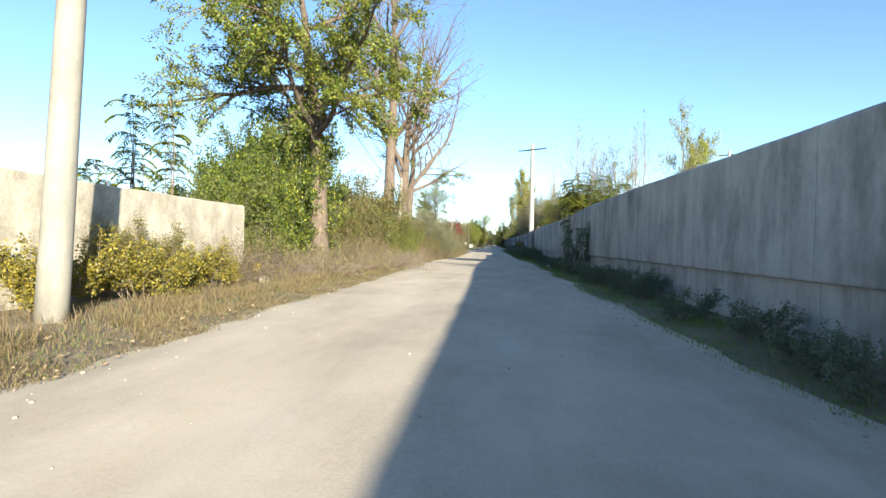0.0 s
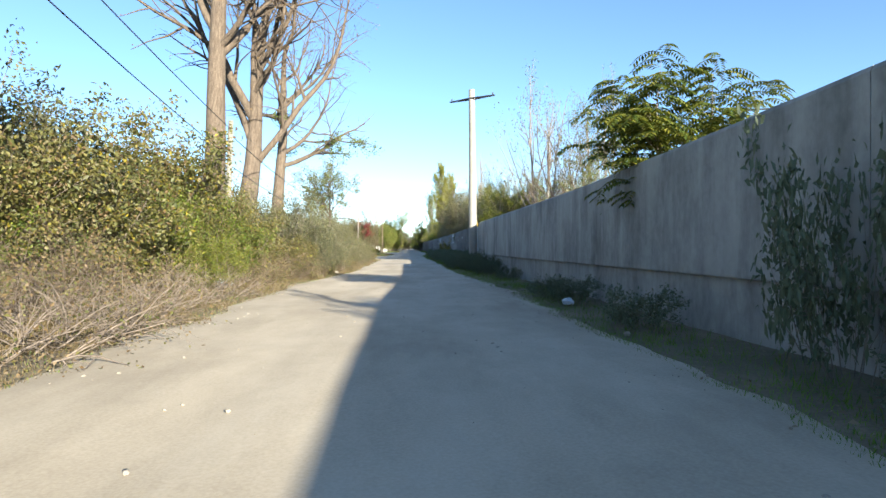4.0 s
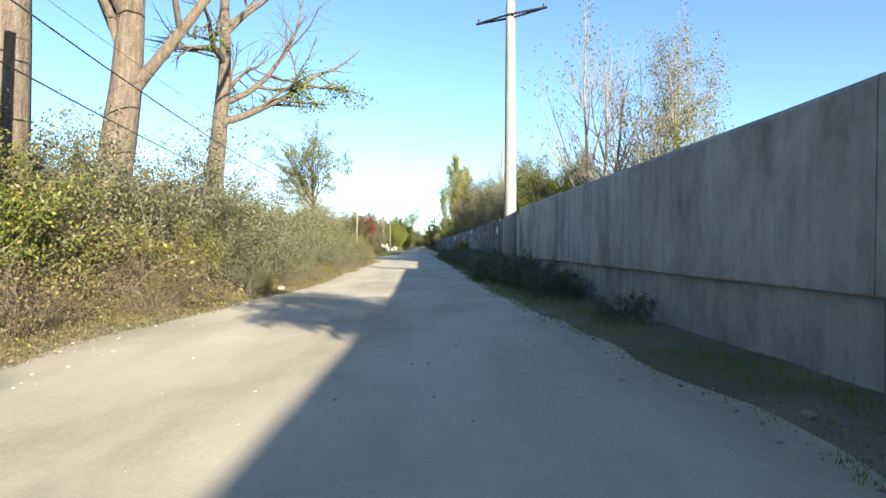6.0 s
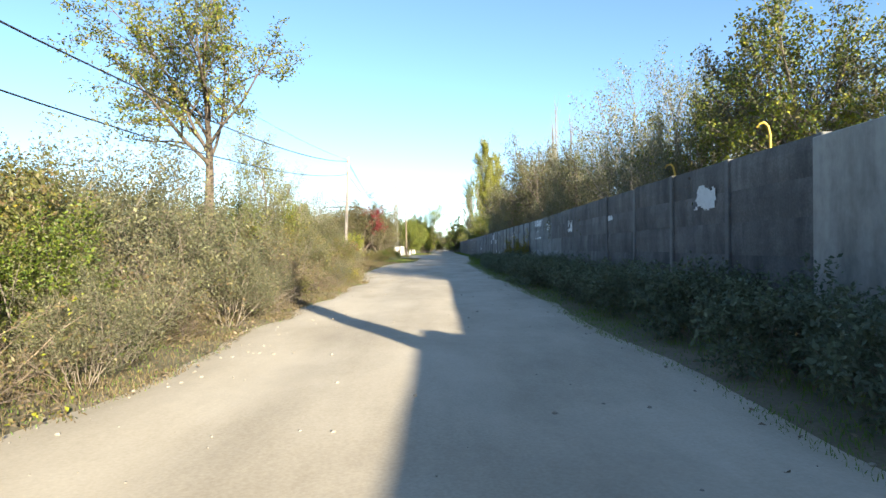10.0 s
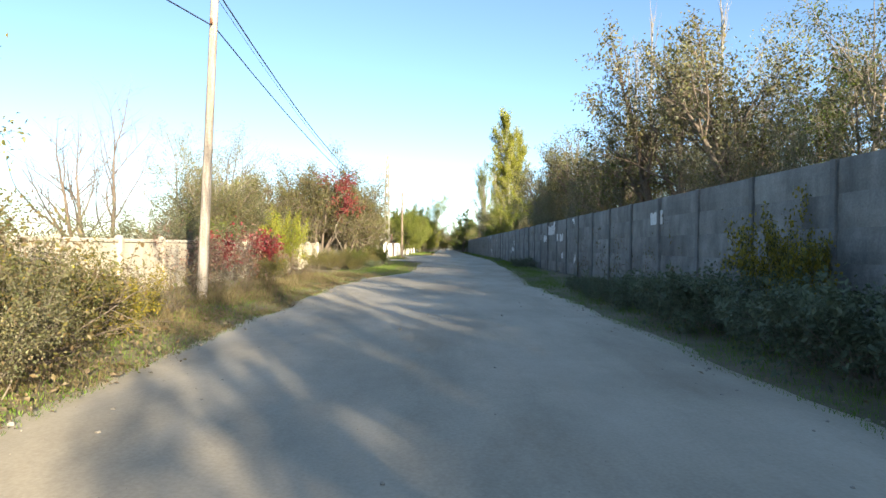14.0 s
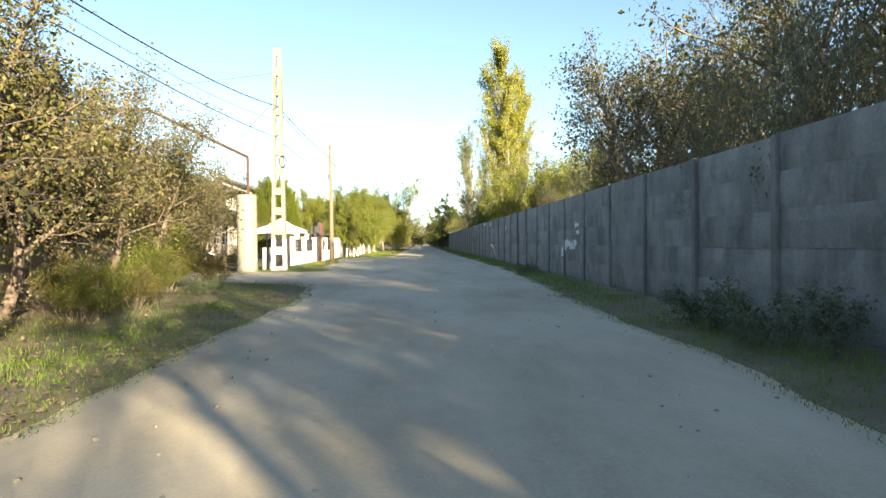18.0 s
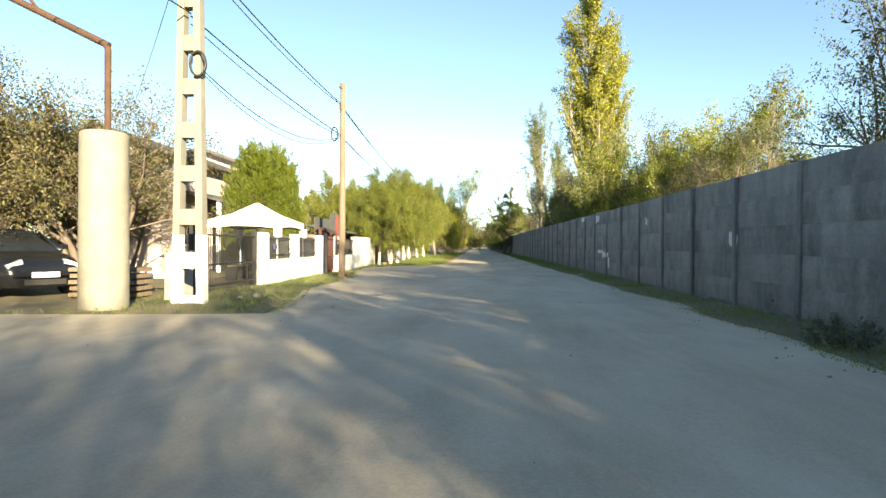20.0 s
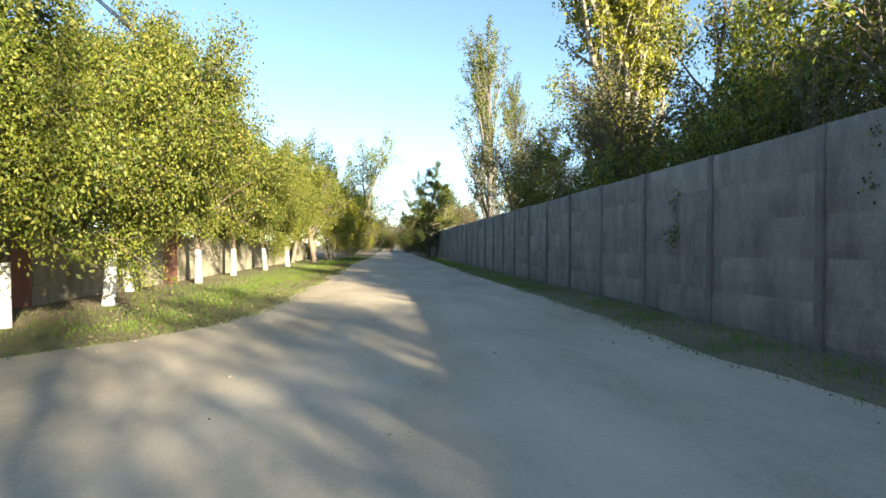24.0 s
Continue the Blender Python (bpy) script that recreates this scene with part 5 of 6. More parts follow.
def front_fence():
    f = tagged(new("wall_front"), "white rendered low front wall with square pillars", kind="structure")
    for a, b, x0, x1 in ((135.55, 141.8, -6.42, -6.15), (143.3, 147.0, -6.05, -5.9)):
        acc = Acc()
        acc.box(min(x0, x1) - 0.08, a, -0.3, max(x0, x1) - 0.05, b, 0.67, 0.012)
        part("plinth", acc, "whitewash", f)
    for y, x in ((135.95, -6.42), (138.75, -6.36), (141.55, -6.26), (144.5, -6.06)):
        acc = Acc()
        acc.box(x - 0.15, y - 0.17, -0.3, x + 0.1, y + 0.17, 1.46, 0.015)
        part("pillar", acc, "whitewash", f)
    acc = Acc()
    acc.box(-6.2, 147.0, -0.3, -5.98, 152.6, 1.5, 0.015)
    part("tall_wall", acc, "whitewash", f)
    # bar panels between the pillars
    bar = Acc()
    bar.tube([(0, 0, 0.67), (0, 0, 1.36)], [0.009] * 2, 6)
    bm = bar.mesh("bar", "dark_iron")
    for a, b, x in ((136.15, 138.55, -6.42), (138.95, 141.35, -6.34), (143.35, 144.3, -6.08), (144.7, 146.95, -6.08)):
        y = a
        while y < b:
            ob = part("bar", bm, None, f)
            ob.matrix_basis = pose(x, y, 0)
            y += 0.12
        for z in (0.8, 1.3):
            acc = Acc()
            acc.box(x - 0.012, a, z, x + 0.012, b, z + 0.03)
            part("rail", acc, "dark_iron", f)


front_fence()
for y0, y1, x, z0, z1 in ((136.2, 138.5, -6.52, 0.68, 1.4), (138.95, 141.3, -6.46, 0.68, 1.4)):
    acc = Acc()
    n = 14
    for j in range(n + 1):
        for z in (z0, (z0 + z1) / 2, z1):
            acc.v.append((x + 0.02 * math.sin(j * 1.3 + z * 3), y0 + (y1 - y0) * j / n, z))
    for j in range(n):
        for k in range(2):
            acc.f.append((j * 3 + k, j * 3 + k + 1, j * 3 + k + 4, j * 3 + k + 3))
    tagged(part("shade_screen", acc, "shade_net", None), "dark shade netting hung behind the fence bars", "screen", "screens behind the fence")
scr = thing("shade_screen", "tall dark grey-green screen panels above the wall", "screen", "screens behind the fence", at=(-6.55, 145.0, 0))
for k in range(-1, 3):
    acc = Acc()
    acc.box(-0.012, -1.85 + 1.27 * k, 0.3, 0.012, -0.6 + 1.27 * k, 2.5 if k > 0 else 2.2)
    part("screen_panel", acc, "shade_net", scr)
acc = Acc()
la, lb, lc, ld = 0.25, 0.95, 1.3, 2.42
for k in range(-9, 10):
    for s in (-1, 1):
        # one lath of the crosshatch, cut to the frame of the lattice
        c = (la + lb) / 2 + 0.16 * k
        ends = []
        for q in range(41):
            z = lc + (ld - lc) * q / 40
            y = c + s * 0.62 * (z - (lc + ld) / 2)
            if la <= y <= lb:
                ends.append((0.02 + 0.008 * s, y, z))
        if len(ends) > 3:
            acc.tube([ends[0], ends[-1]], [0.008] * 2, 5)
part("lattice", acc, "red_lath", scr, "red diagonal lattice")
gr = thing("gate_roof", "small brown tiled roof over the iron gate", "roof", at=(-6.32, 142.55, 1.42))
for s in (-1, 1):
    for k in range(4):
        acc = Acc()
        x0, x1 = s * 0.09 * k, s * 0.09 * (k + 1) + s * 0.02
        z0, z1 = 0.34 - 0.055 * k, 0.34 - 0.055 * (k + 1)
        acc.v = [(x0, -0.75, z0), (x1, -0.75, z1), (x1, 0.75, z1), (x0, 0.75, z0), (x0, -0.75, z0 + 0.025), (x1, -0.75, z1 + 0.03), (x1, 0.75, z1 + 0.03), (x0, 0.75, z0 + 0.025)]
        acc.f = [(3, 2, 1, 0), (4, 5, 6, 7)] + [(q, (q + 1) % 4, 4 + (q + 1) % 4, 4 + q) for q in range(4)]
        part("tile_course", acc, "pipe_rust", gr)
for y in (-0.66, 0.66):
    acc = Acc()
    acc.box(-0.06, y - 0.06, -1.52, 0.06, y + 0.06, 0.32, 0.008)
    part("post", acc, "brown_paint", gr)
for z, y, w, h, mat, x in ((1.05, 136.75, 0.32, 0.16, "sign_blue", -6.36), (1.1, 143.85, 0.42, 0.24, "sign_cream", -6.0)):
    acc = Acc()
    acc.box(x, y - w / 2, z - h / 2, x + 0.012, y + w / 2, z + h / 2, 0.004)
    s = part("sign", acc, mat, None)
    tagged(s, "small enamel sign plate fixed to the fence bars", "sign")
    acc = Acc()
    for q in range(2):
        acc.box(x + 0.0125, y - w * 0.36, z - 0.045 + 0.06 * q, x + 0.0145, y + w * (0.34 - 0.1 * q), z - 0.015 + 0.06 * q)
    part("lettering", acc, "dark_iron", s)


def tent():
    t = thing("garden_tent", "white canvas garden pavilion with a peaked roof", "tent", at=(-7.62, 138.68, 0))
    a, b = 1.17, 1.4
    acc = Acc()
    n = 8
    corners = [(a, -b), (a, b), (-a, b), (-a, -b)]
    rings = []
    for u, z, s in ((0, 1.62, 1.0), (0.001, 1.86, 1.0), (0.5, 2.12, 0.5), (0.97, 2.5, 0.03)):
        ring = []
        for k in range(4):
            p, q = corners[k], corners[(k + 1) % 4]
            for j in range(n):
                v = j / n
                dip = 0.05 * math.sin(math.pi * v) * (1 if z > 1.7 else -1.6) * (1 - u)
                ring.append(((p[0] + (q[0] - p[0]) * v) * s, (p[1] + (q[1] - p[1]) * v) * s, z - dip))
        rings.append(ring)
    for r in rings:
        acc.v += r
    m = 4 * n
    for i in range(3):
        for k in range(m):
            acc.f.append((i * m + k, i * m + (k + 1) % m, (i + 1) * m + (k + 1) % m, (i + 1) * m + k))
    acc.f.append(tuple(3 * m + k for k in range(m)))
    part("canopy", acc, "white_canvas", t)
    for x, y in corners:
        acc = Acc()
        acc.tube([(x * 0.97, y * 0.97, -0.1), (x * 0.97, y * 0.97, 1.86)], [0.03] * 2, 8)
        part("leg", acc, "plate_white", t)
        acc = Acc()
        acc.prism([(x * 0.99 - 0.1, y * 0.99 - 0.1), (x * 0.99 + 0.1, y * 0.99 - 0.1), (x * 0.99 + 0.1, y * 0.99 + 0.1), (x * 0.99 - 0.1, y * 0.99 + 0.1)], 1.35, 1.66)
        part("corner_flap", acc, "white_canvas", t)


tent()
for dx, dy, w in ((-7.5, 138.9, 1.3), (-7.9, 137.7, 1.2)):
    tb = thing("garden_bench", "dark wooden garden bench under the pavilion", "bench", at=(dx, dy, 0))
    acc = Acc()
    acc.box(-0.2, -w / 2, 0.42, 0.2, w / 2, 0.46, 0.008)
    part("seat", acc, "weathered_wood", tb)
    for s in (-1, 1):
        acc = Acc()
        acc.box(-0.17, s * w * 0.4 - 0.03, -0.02, 0.17, s * w * 0.4 + 0.03, 0.42)
        part("leg", acc, "dark_iron", tb)


def house():
    hs = thing("house", "pinkish rendered two-storey house with low grey roofs", "house", at=(-12.9, 145.2, 0.15))
    # front block with a gable to the road's start, rear block set back
    def block(x0, x1, y0, y1, eave, ridge, nm):
        acc = Acc()
        acc.box(x0, y0, -0.3, x1, y1, eave)
        w = part(nm, acc, "pink_render", hs)
        acc = Acc()
        xm = (x0 + x1) / 2
        acc.v = [(x0, y0, eave), (x1, y0, eave), (xm, y0, ridge), (x0, y1, eave), (x1, y1, eave), (xm, y1, ridge)]
        acc.f = [(0, 1, 2), (5, 4, 3), (0, 2, 5, 3), (1, 4, 5, 2), (0, 3, 4, 1)]
        part("gable", acc, "pink_render", hs)
        o = 0.55
        for s in (-1, 1):
            xe = x0 - o if s < 0 else x1 + o
            drop = (ridge - eave) / ((x1 - x0) / 2) * o
            acc = Acc()
            zt, zb = 0.16, 0.05
            a = [(xm, y0 - o, ridge), (xm, y1 + o, ridge), (xe, y1 + o, eave - drop), (xe, y0 - o, eave - drop)]
            acc.v = [(p[0], p[1], p[2] + zb) for p in a] + [(p[0], p[1], p[2] + zt) for p in a]
            acc.f = [(3, 2, 1, 0), (4, 5, 6, 7)] + [(k, (k + 1) % 4, 4 + (k + 1) % 4, 4 + k) for k in range(4)]
            rf = part("roof_slope", acc, "roof_sheet", hs)
            acc = Acc()
            acc.v = [(p[0], p[1], p[2] + 0.044) for p in a] + [(p[0], p[1], p[2] - 0.0) for p in a]
            acc.f = [(0, 1, 2, 3), (7, 6, 5, 4)] + [(k, 4 + k, 4 + (k + 1) % 4, (k + 1) % 4) for k in range(4)]
            part("eave_boards", acc, "roof_boards", rf)
        return w

    def window(x, y, z, w, h, face):
        """face 'e' looks to the road, 's' back along it."""
        acc = Acc()
        fr = 0.06
        wd = part("window", _pane(x, y, z, w, h, face, 0.02, fr), "dark_glass", hs)
        for a0, a1, b0, b1 in ((-w / 2, w / 2, -fr, 0), (-w / 2, w / 2, h, h + fr), (-w / 2 - fr, -w / 2, -fr, h + fr), (w / 2, w / 2 + fr, -fr, h + fr), (-0.025, 0.025, 0, h)):
            acc = Acc()
            if face == "e":
                acc.box(x - 0.02, y + a0, z + b0, x + 0.06, y + a1, z + b1)
            else:
                acc.box(x + a0, y - 0.06, z + b0, x + a1, y + 0.02, z + b1)
            part("window_frame", acc, "plate_white", wd)

    def _pane(x, y, z, w, h, face, t, fr):
        acc = Acc()
        if face == "e":
            acc.box(x - 0.02, y - w / 2, z, x + t, y + w / 2, z + h)
        else:
            acc.box(x - w / 2, y - t, z, x + w / 2, y + 0.02, z + h)
        return acc

    block(-3.4, 0.9, -4.6, 1.6, 4.4, 5.2, "front_wall")
    block(-2.2, 1.4, 1.8, 3.6, 4.75, 5.4, "rear_wall")
    acc = Acc()
    a = [(0.9, -3.2, 3.05), (0.9, 1.6, 3.05), (2.6, 1.6, 2.62), (2.6, -3.2, 2.62)]
    acc.v = [(p[0], p[1], p[2]) for p in a] + [(p[0], p[1], p[2] + 0.1) for p in a]
    acc.f = [(3, 2, 1, 0), (4, 5, 6, 7)] + [(k, (k + 1) % 4, 4 + (k + 1) % 4, 4 + k) for k in range(4)]
    part("porch_roof", acc, "roof_sheet", hs)
    for y in (-3.0, 1.4):
        acc = Acc()
        acc.box(2.35, y - 0.07, -0.2, 2.49, y + 0.07, 2.66)
        part("porch_post", acc, "whitewash", hs)
    window(0.9, -2.6, 0.95, 1.2, 1.25, "e")
    window(0.9, 0.2, 0.95, 1.0, 1.25, "e")
    window(0.9, -1.5, 3.4, 0.9, 0.6, "e")
    window(-1.8, -4.6, 0.9, 1.4, 1.3, "s")
    window(1.4, 2.7, 2.9, 0.9, 0.9, "e")


house()


def shed():
    s = thing("shed", "low shed with a grey corrugated roof behind the wall", "shed", at=(-8.6, 150.5, 0))
    acc = Acc()
    acc.box(-1.6, -2.0, -0.2, 1.4, 3.5, 1.62)
    part("shed_wall", acc, "weathered_wood", s)
    acc = Acc()
    n = 40
    for j in range(n + 1):
        y = -2.5 + 6.6 * j / n
        z = 0.025 * math.sin(j * math.pi / 2)
        acc.v += [(-2.0, y, 2.35 + z), (1.95, y, 1.72 + z), (1.95, y, 1.69 + z), (-2.0, y, 2.32 + z)]
    for j in range(n):
        for k in range(4):
            acc.f.append((j * 4 + k, j * 4 + (k + 1) % 4, j * 4 + 4 + (k + 1) % 4, j * 4 + 4 + k))
    part("shed_roof", acc, "roof_sheet", s)


shed()

# far garden wall
fw = tagged(new("wall_garden"), "cream garden wall behind the fruit trees, with red-brown gates", kind="structure")
for a, b, mat, h in ((152.62, 155.4, "whitewash", 1.5), (155.42, 157.0, "red_brick", 1.55), (157.02, 163.5, "cream_plaster", 1.4), (163.52, 164.7, "red_brick", 1.5), (164.72, 176, "cream_plaster", 1.4), (176.02, 200, "cream_plaster", 1.35)):
    acc = Acc()
    acc.box(-6.75, a, -0.3, -6.55, b, h, 0.012)
    part("wall_bay", acc, mat, fw)


def loft(rings):
    """One closed skin over rings of the same number of points, capped at both ends."""
    acc = Acc()
    n = len(rings[0])
    for r in rings:
        acc.v += r
    for i in range(len(rings) - 1):
        for k in range(n):
            acc.f.append((i * n + k, (i + 1) * n + k, (i + 1) * n + (k + 1) % n, i * n + (k + 1) % n))
    acc.f += [tuple(range(n)), tuple((len(rings) - 1) * n + k for k in reversed(range(n)))]
    return acc


def car():
    c = thing("car", "black hatchback parked in the side yard", "car", at=(-10.9, 131.8, 0), turn=-30)
    # lower body from tail to nose: along, top, half width
    rings = []
    for x, top, w in ((-2.04, 0.72, 0.62), (-2.0, 0.86, 0.74), (-1.85, 0.95, 0.81), (-1.4, 0.97, 0.85), (-0.6, 0.98, 0.865), (0.3, 0.97, 0.865), (0.95, 0.95, 0.86), (1.35, 0.89, 0.845), (1.7, 0.82, 0.80), (1.93, 0.74, 0.72), (2.03, 0.62, 0.62), (2.05, 0.48, 0.58)):
        half = [(0.0, top + 0.02), (w * 0.6, top + 0.012), (w * 0.9, top - 0.03), (w, top - 0.16 * top), (w, 0.45), (w * 0.97, 0.3), (w * 0.8, 0.22)]
        rings.append([(x, y, z) for y, z in half] + [(x, -y, z) for y, z in reversed(half[1:])])
    ob = part("body", loft(rings), "black_lacquer", c, smooth=True)
    cabin = []
    for x, z, w in ((-1.84, 0.97, 0.70), (-1.62, 1.16, 0.68), (-1.35, 1.33, 0.64), (-0.8, 1.42, 0.61), (-0.1, 1.42, 0.61), (0.28, 1.35, 0.63), (0.65, 1.17, 0.68), (1.06, 0.95, 0.72)):
        half = [(0.0, z), (w * 0.8, z - 0.012), (w, z - 0.06 * (z - 0.9) / 0.5), (0.74, 0.93), (0.74, 0.88)]
        cabin.append([(x, y, q) for y, q in half] + [(x, -y, q) for y, q in reversed(half[1:])])
    part("windows", loft(cabin), "dark_glass", ob, "dark tinted glass", True)
    roof = []
    for x, z, w in ((-1.5, 1.262, 0.655), (-1.3, 1.362, 0.645), (-0.8, 1.438, 0.62), (-0.1, 1.438, 0.62), (0.25, 1.372, 0.63)):
        roof.append([(x, 0.0, z + 0.012), (x, w * 0.8, z), (x, w, z - 0.04), (x, w, z - 0.06), (x, -w, z - 0.06), (x, -w, z - 0.04), (x, -w * 0.8, z)])
    part("roof", loft(roof), "black_lacquer", ob, smooth=True)
    for s in (-1, 1):
        for pts in (((0.27, 0.63, 1.34), (0.65, 0.69, 1.15), (1.05, 0.745, 0.95)), ((-0.5, 0.625, 1.4), (-0.52, 0.70, 1.15), (-0.52, 0.752, 0.95)), ((-1.4, 0.65, 1.3), (-1.55, 0.70, 1.14), (-1.8, 0.735, 0.96))):
            acc = Acc()
            acc.tube([(x, s * y, z) for x, y, z in pts], [0.035, 0.035, 0.04], 6)
            part("pillar", acc, "black_lacquer", ob, smooth=True)
        lamp = [[(x, s * (0.5 + 0.11 * a + 0.02 * b), 0.69 + 0.06 * b - 0.04 * a) for a, b in ((-1, -1), (1.4, -0.6), (1.6, 0.9), (-1, 1))] for x in (1.72, 1.98)]
        part("headlight", loft(lamp), "lamp_lens", ob, "clear headlamp lens")
        acc = Acc()
        acc.box(0.72, s * 0.9 - 0.09, 0.98, 0.86, s * 0.9 + 0.09, 1.1, 0.03)
        part("wing_mirror", acc, "black_lacquer", ob)
        for x in (-1.28, 1.28):
            acc = Acc()
            acc.tube([(x, s * 0.80, 0.31), (x, s * 0.872, 0.31)], [0.365, 0.365], 28)
            part("wheel_arch", acc, "tyre_rubber", ob, "dark wheel arch")
            acc = Acc()
            acc.tube([(x, s * 0.90, 0.31), (x, s * 0.885, 0.31), (x, s * 0.70, 0.31), (x, s * 0.66, 0.31)], [0.285, 0.312, 0.312, 0.28], 28)
            w = part("wheel", acc, "tyre_rubber", c, smooth=False)
            acc = Acc()
            acc.tube([(x, s * 0.9, 0.31), (x, s * 0.912, 0.31)], [0.07, 0.06], 16)
            for q in range(10):
                a = 2 * math.pi * q / 10
                acc.tube([(x + 0.05 * math.cos(a), s * 0.908, 0.31 + 0.05 * math.sin(a)), (x + 0.195 * math.cos(a), s * 0.9, 0.31 + 0.195 * math.sin(a))], [0.02, 0.016], 5)
            acc.tube([(x + 0.2 * math.cos(2 * math.pi * q / 20), s * 0.902, 0.31 + 0.2 * math.sin(2 * math.pi * q / 20)) for q in range(21)], [0.018] * 21, 5, cap=False)
            part("rim", acc, "alloy", w, "spoked alloy rim")
    acc = Acc()
    acc.box(2.04, -0.26, 0.42, 2.075, 0.26, 0.53)
    part("number_plate", acc, "plate_white", ob)
    acc = Acc()
    acc.box(2.0, -0.4, 0.27, 2.06, 0.4, 0.38, 0.01)
    part("air_intake", acc, "tyre_rubber", ob)


car()
pal = thing("board_stack", "stack of pale boards lying in the yard", "boards", at=(-8.0, 131.2, 0))
for k in range(5):
    acc = Acc()
    acc.box(-0.7 + 0.03 * (k % 2), -0.35, 0.02 + 0.13 * k, 0.7, 0.35, 0.10 + 0.13 * k)
    part("board", acc, "weathered_wood", pal)
acc = Acc()
acc.box(-9.6, 132.2, 0.34, -6.7, 132.3, 0.44)
tagged(part("yard_rail", acc, "plate_white", None), "white painted rail at the yard's edge", "rail")

# ---- cables ----
A0, A1, A2, A3, A4, E5 = (-5.45, 7.75), (-6.05, 40.2), (-5.62, 88.8), (-5.74, 130.05), (-5.08, 139.6), (-6.0, 190.0)
for p, q, za, zb, sag, r in (
    (A0, A1, 9.2, 5.2, 0.5, 0.014), (A0, A1, 8.5, 4.2, 0.5, 0.014),
    (A1, A2, 5.0, 6.4, 1.45, 0.016), (A1, A2, 3.95, 5.62, 1.42, 0.014), (A1, A2, 5.4, 6.5, 0.9, 0.006),
    (A2, A3, 6.45, 6.8, 1.6, 0.016), (A2, A3, 5.64, 5.5, 0.97, 0.014), (A2, A3, 6.3, 6.2, 1.45, 0.006),
    (A3, A4, 6.8, 6.08, 0.12, 0.016), (A3, A4, 6.65, 6.04, 0.2, 0.012), (A3, A4, 5.45, 4.98, 0.1, 0.016), (A3, A4, 5.3, 4.92, 0.2, 0.01), (A3, A4, 4.65, 4.86, 0.6, 0.011), (A3, A4, 4.6, 4.84, 0.72, 0.008),
    (A4, E5, 6.08, 7.2, 0.9, 0.016), (A4, E5, 6.0, 7.1, 0.75, 0.014), (A4, E5, 4.98, 6.2, 0.75, 0.016), (A4, E5, 4.9, 6.4, 0.65, 0.008)):
    cable([(*p, za), (*q, zb)], sag, r)
A3, A4 = (*A3, 6.8), (*A4, 6.1)
cable([(A3[0], A3[1], 8.2), (-22, 128, 6.4)], 0.3, 0.009)
cable([(A3[0], A3[1], 7.2), (-14, 141, 4.6)], 0.3, 0.007)
coil = Acc()
for q in range(4):
    coil.tube([(-5.2 + 0.11 * math.cos(2 * math.pi * k / 20), 139.46 - 0.02 * q, 4.95 + 0.24 * math.sin(2 * math.pi * k / 20)) for k in range(21)], [0.016] * 21, 6, cap=False)
tagged(part("cable_coil", coil, "black_cable", None), "coil of spare black cable hung on the wooden pole", "cable")
hv = thing("utility_pole", "distant power pole with cross-arms behind the wall", "utility pole", at=(20.4, 53.4, 0))
acc = Acc()
acc.tube([(0, 0, -0.3), (0, 0, 9.4)], [0.16, 0.11], 12)
part("shaft", acc, "pole_concrete", hv)
for z, w in ((9.0, 0.9), (8.4, 0.7)):
    acc = Acc()
    acc.tube([(-w, 0, z), (w, 0.2, z + 0.15)], [0.05] * 2, 6)
    part("cross_arm", acc, "dark_iron", hv)

# ---- small things ----


def pebble(acc, rng, x, y, z, s):
    o = len(acc.v)
    for dz, r in ((-0.5, 0.7), (0.15, 1.0), (0.6, 0.55)):
        for k in range(6):
            a = k * math.pi / 3 + rng.uniform(-0.2, 0.2)
            q = s * r * rng.uniform(0.75, 1.15)
            acc.v.append((x + q * math.cos(a), y + q * math.sin(a), z + s * dz * rng.uniform(0.8, 1.1)))
    acc.f += [(o + j * 6 + k, o + j * 6 + (k + 1) % 6, o + j * 6 + 6 + (k + 1) % 6, o + j * 6 + 6 + k) for j in range(2) for k in range(6)]
    acc.f += [tuple(o + 12 + k for k in range(6)), tuple(o + k for k in reversed(range(6)))]


rk = random.Random(15)
for x, y, s in ((-6.2, 16.0, 0.19), (-5.6, 17.2, 0.08), (-4.4, 20.4, 0.07), (-4.9, 131.3, 0.1), (-5.1, 130.9, 0.07), (3.6, 141.5, 0.12), (-3.3, 46.8, 0.1), (2.7, 27, 0.05), (2.9, 35, 0.05), (3.0, 44.0, 0.05), (-5.4, 152.4, 0.15), (-6.1, 147.9, 0.13)):
    acc = Acc()
    pebble(acc, rk, x, y, s * 0.35, s)
    tagged(part("stone", acc, "stone_bits", None), "pale rough stone lying on the verge", "stone", "loose stones")
acc = Acc()
for k in range(4200):
    y = rk.uniform(0, 175)
    e = rk.random()
    a, b = left_edge(y), right_edge(y)
    x = a + abs(rk.gauss(0, 0.6)) if e < 0.45 else (b - abs(rk.gauss(0, 0.6)) if e < 0.8 else rk.uniform(a, b))
    pebble(acc, rk, x, y, 0.012, 0.004 + 0.02 * rk.random() ** 3)
tagged(part("gravel", acc, "stone_bits", None), "loose gravel strewn on the dirt road", "gravel", kind="stuff")
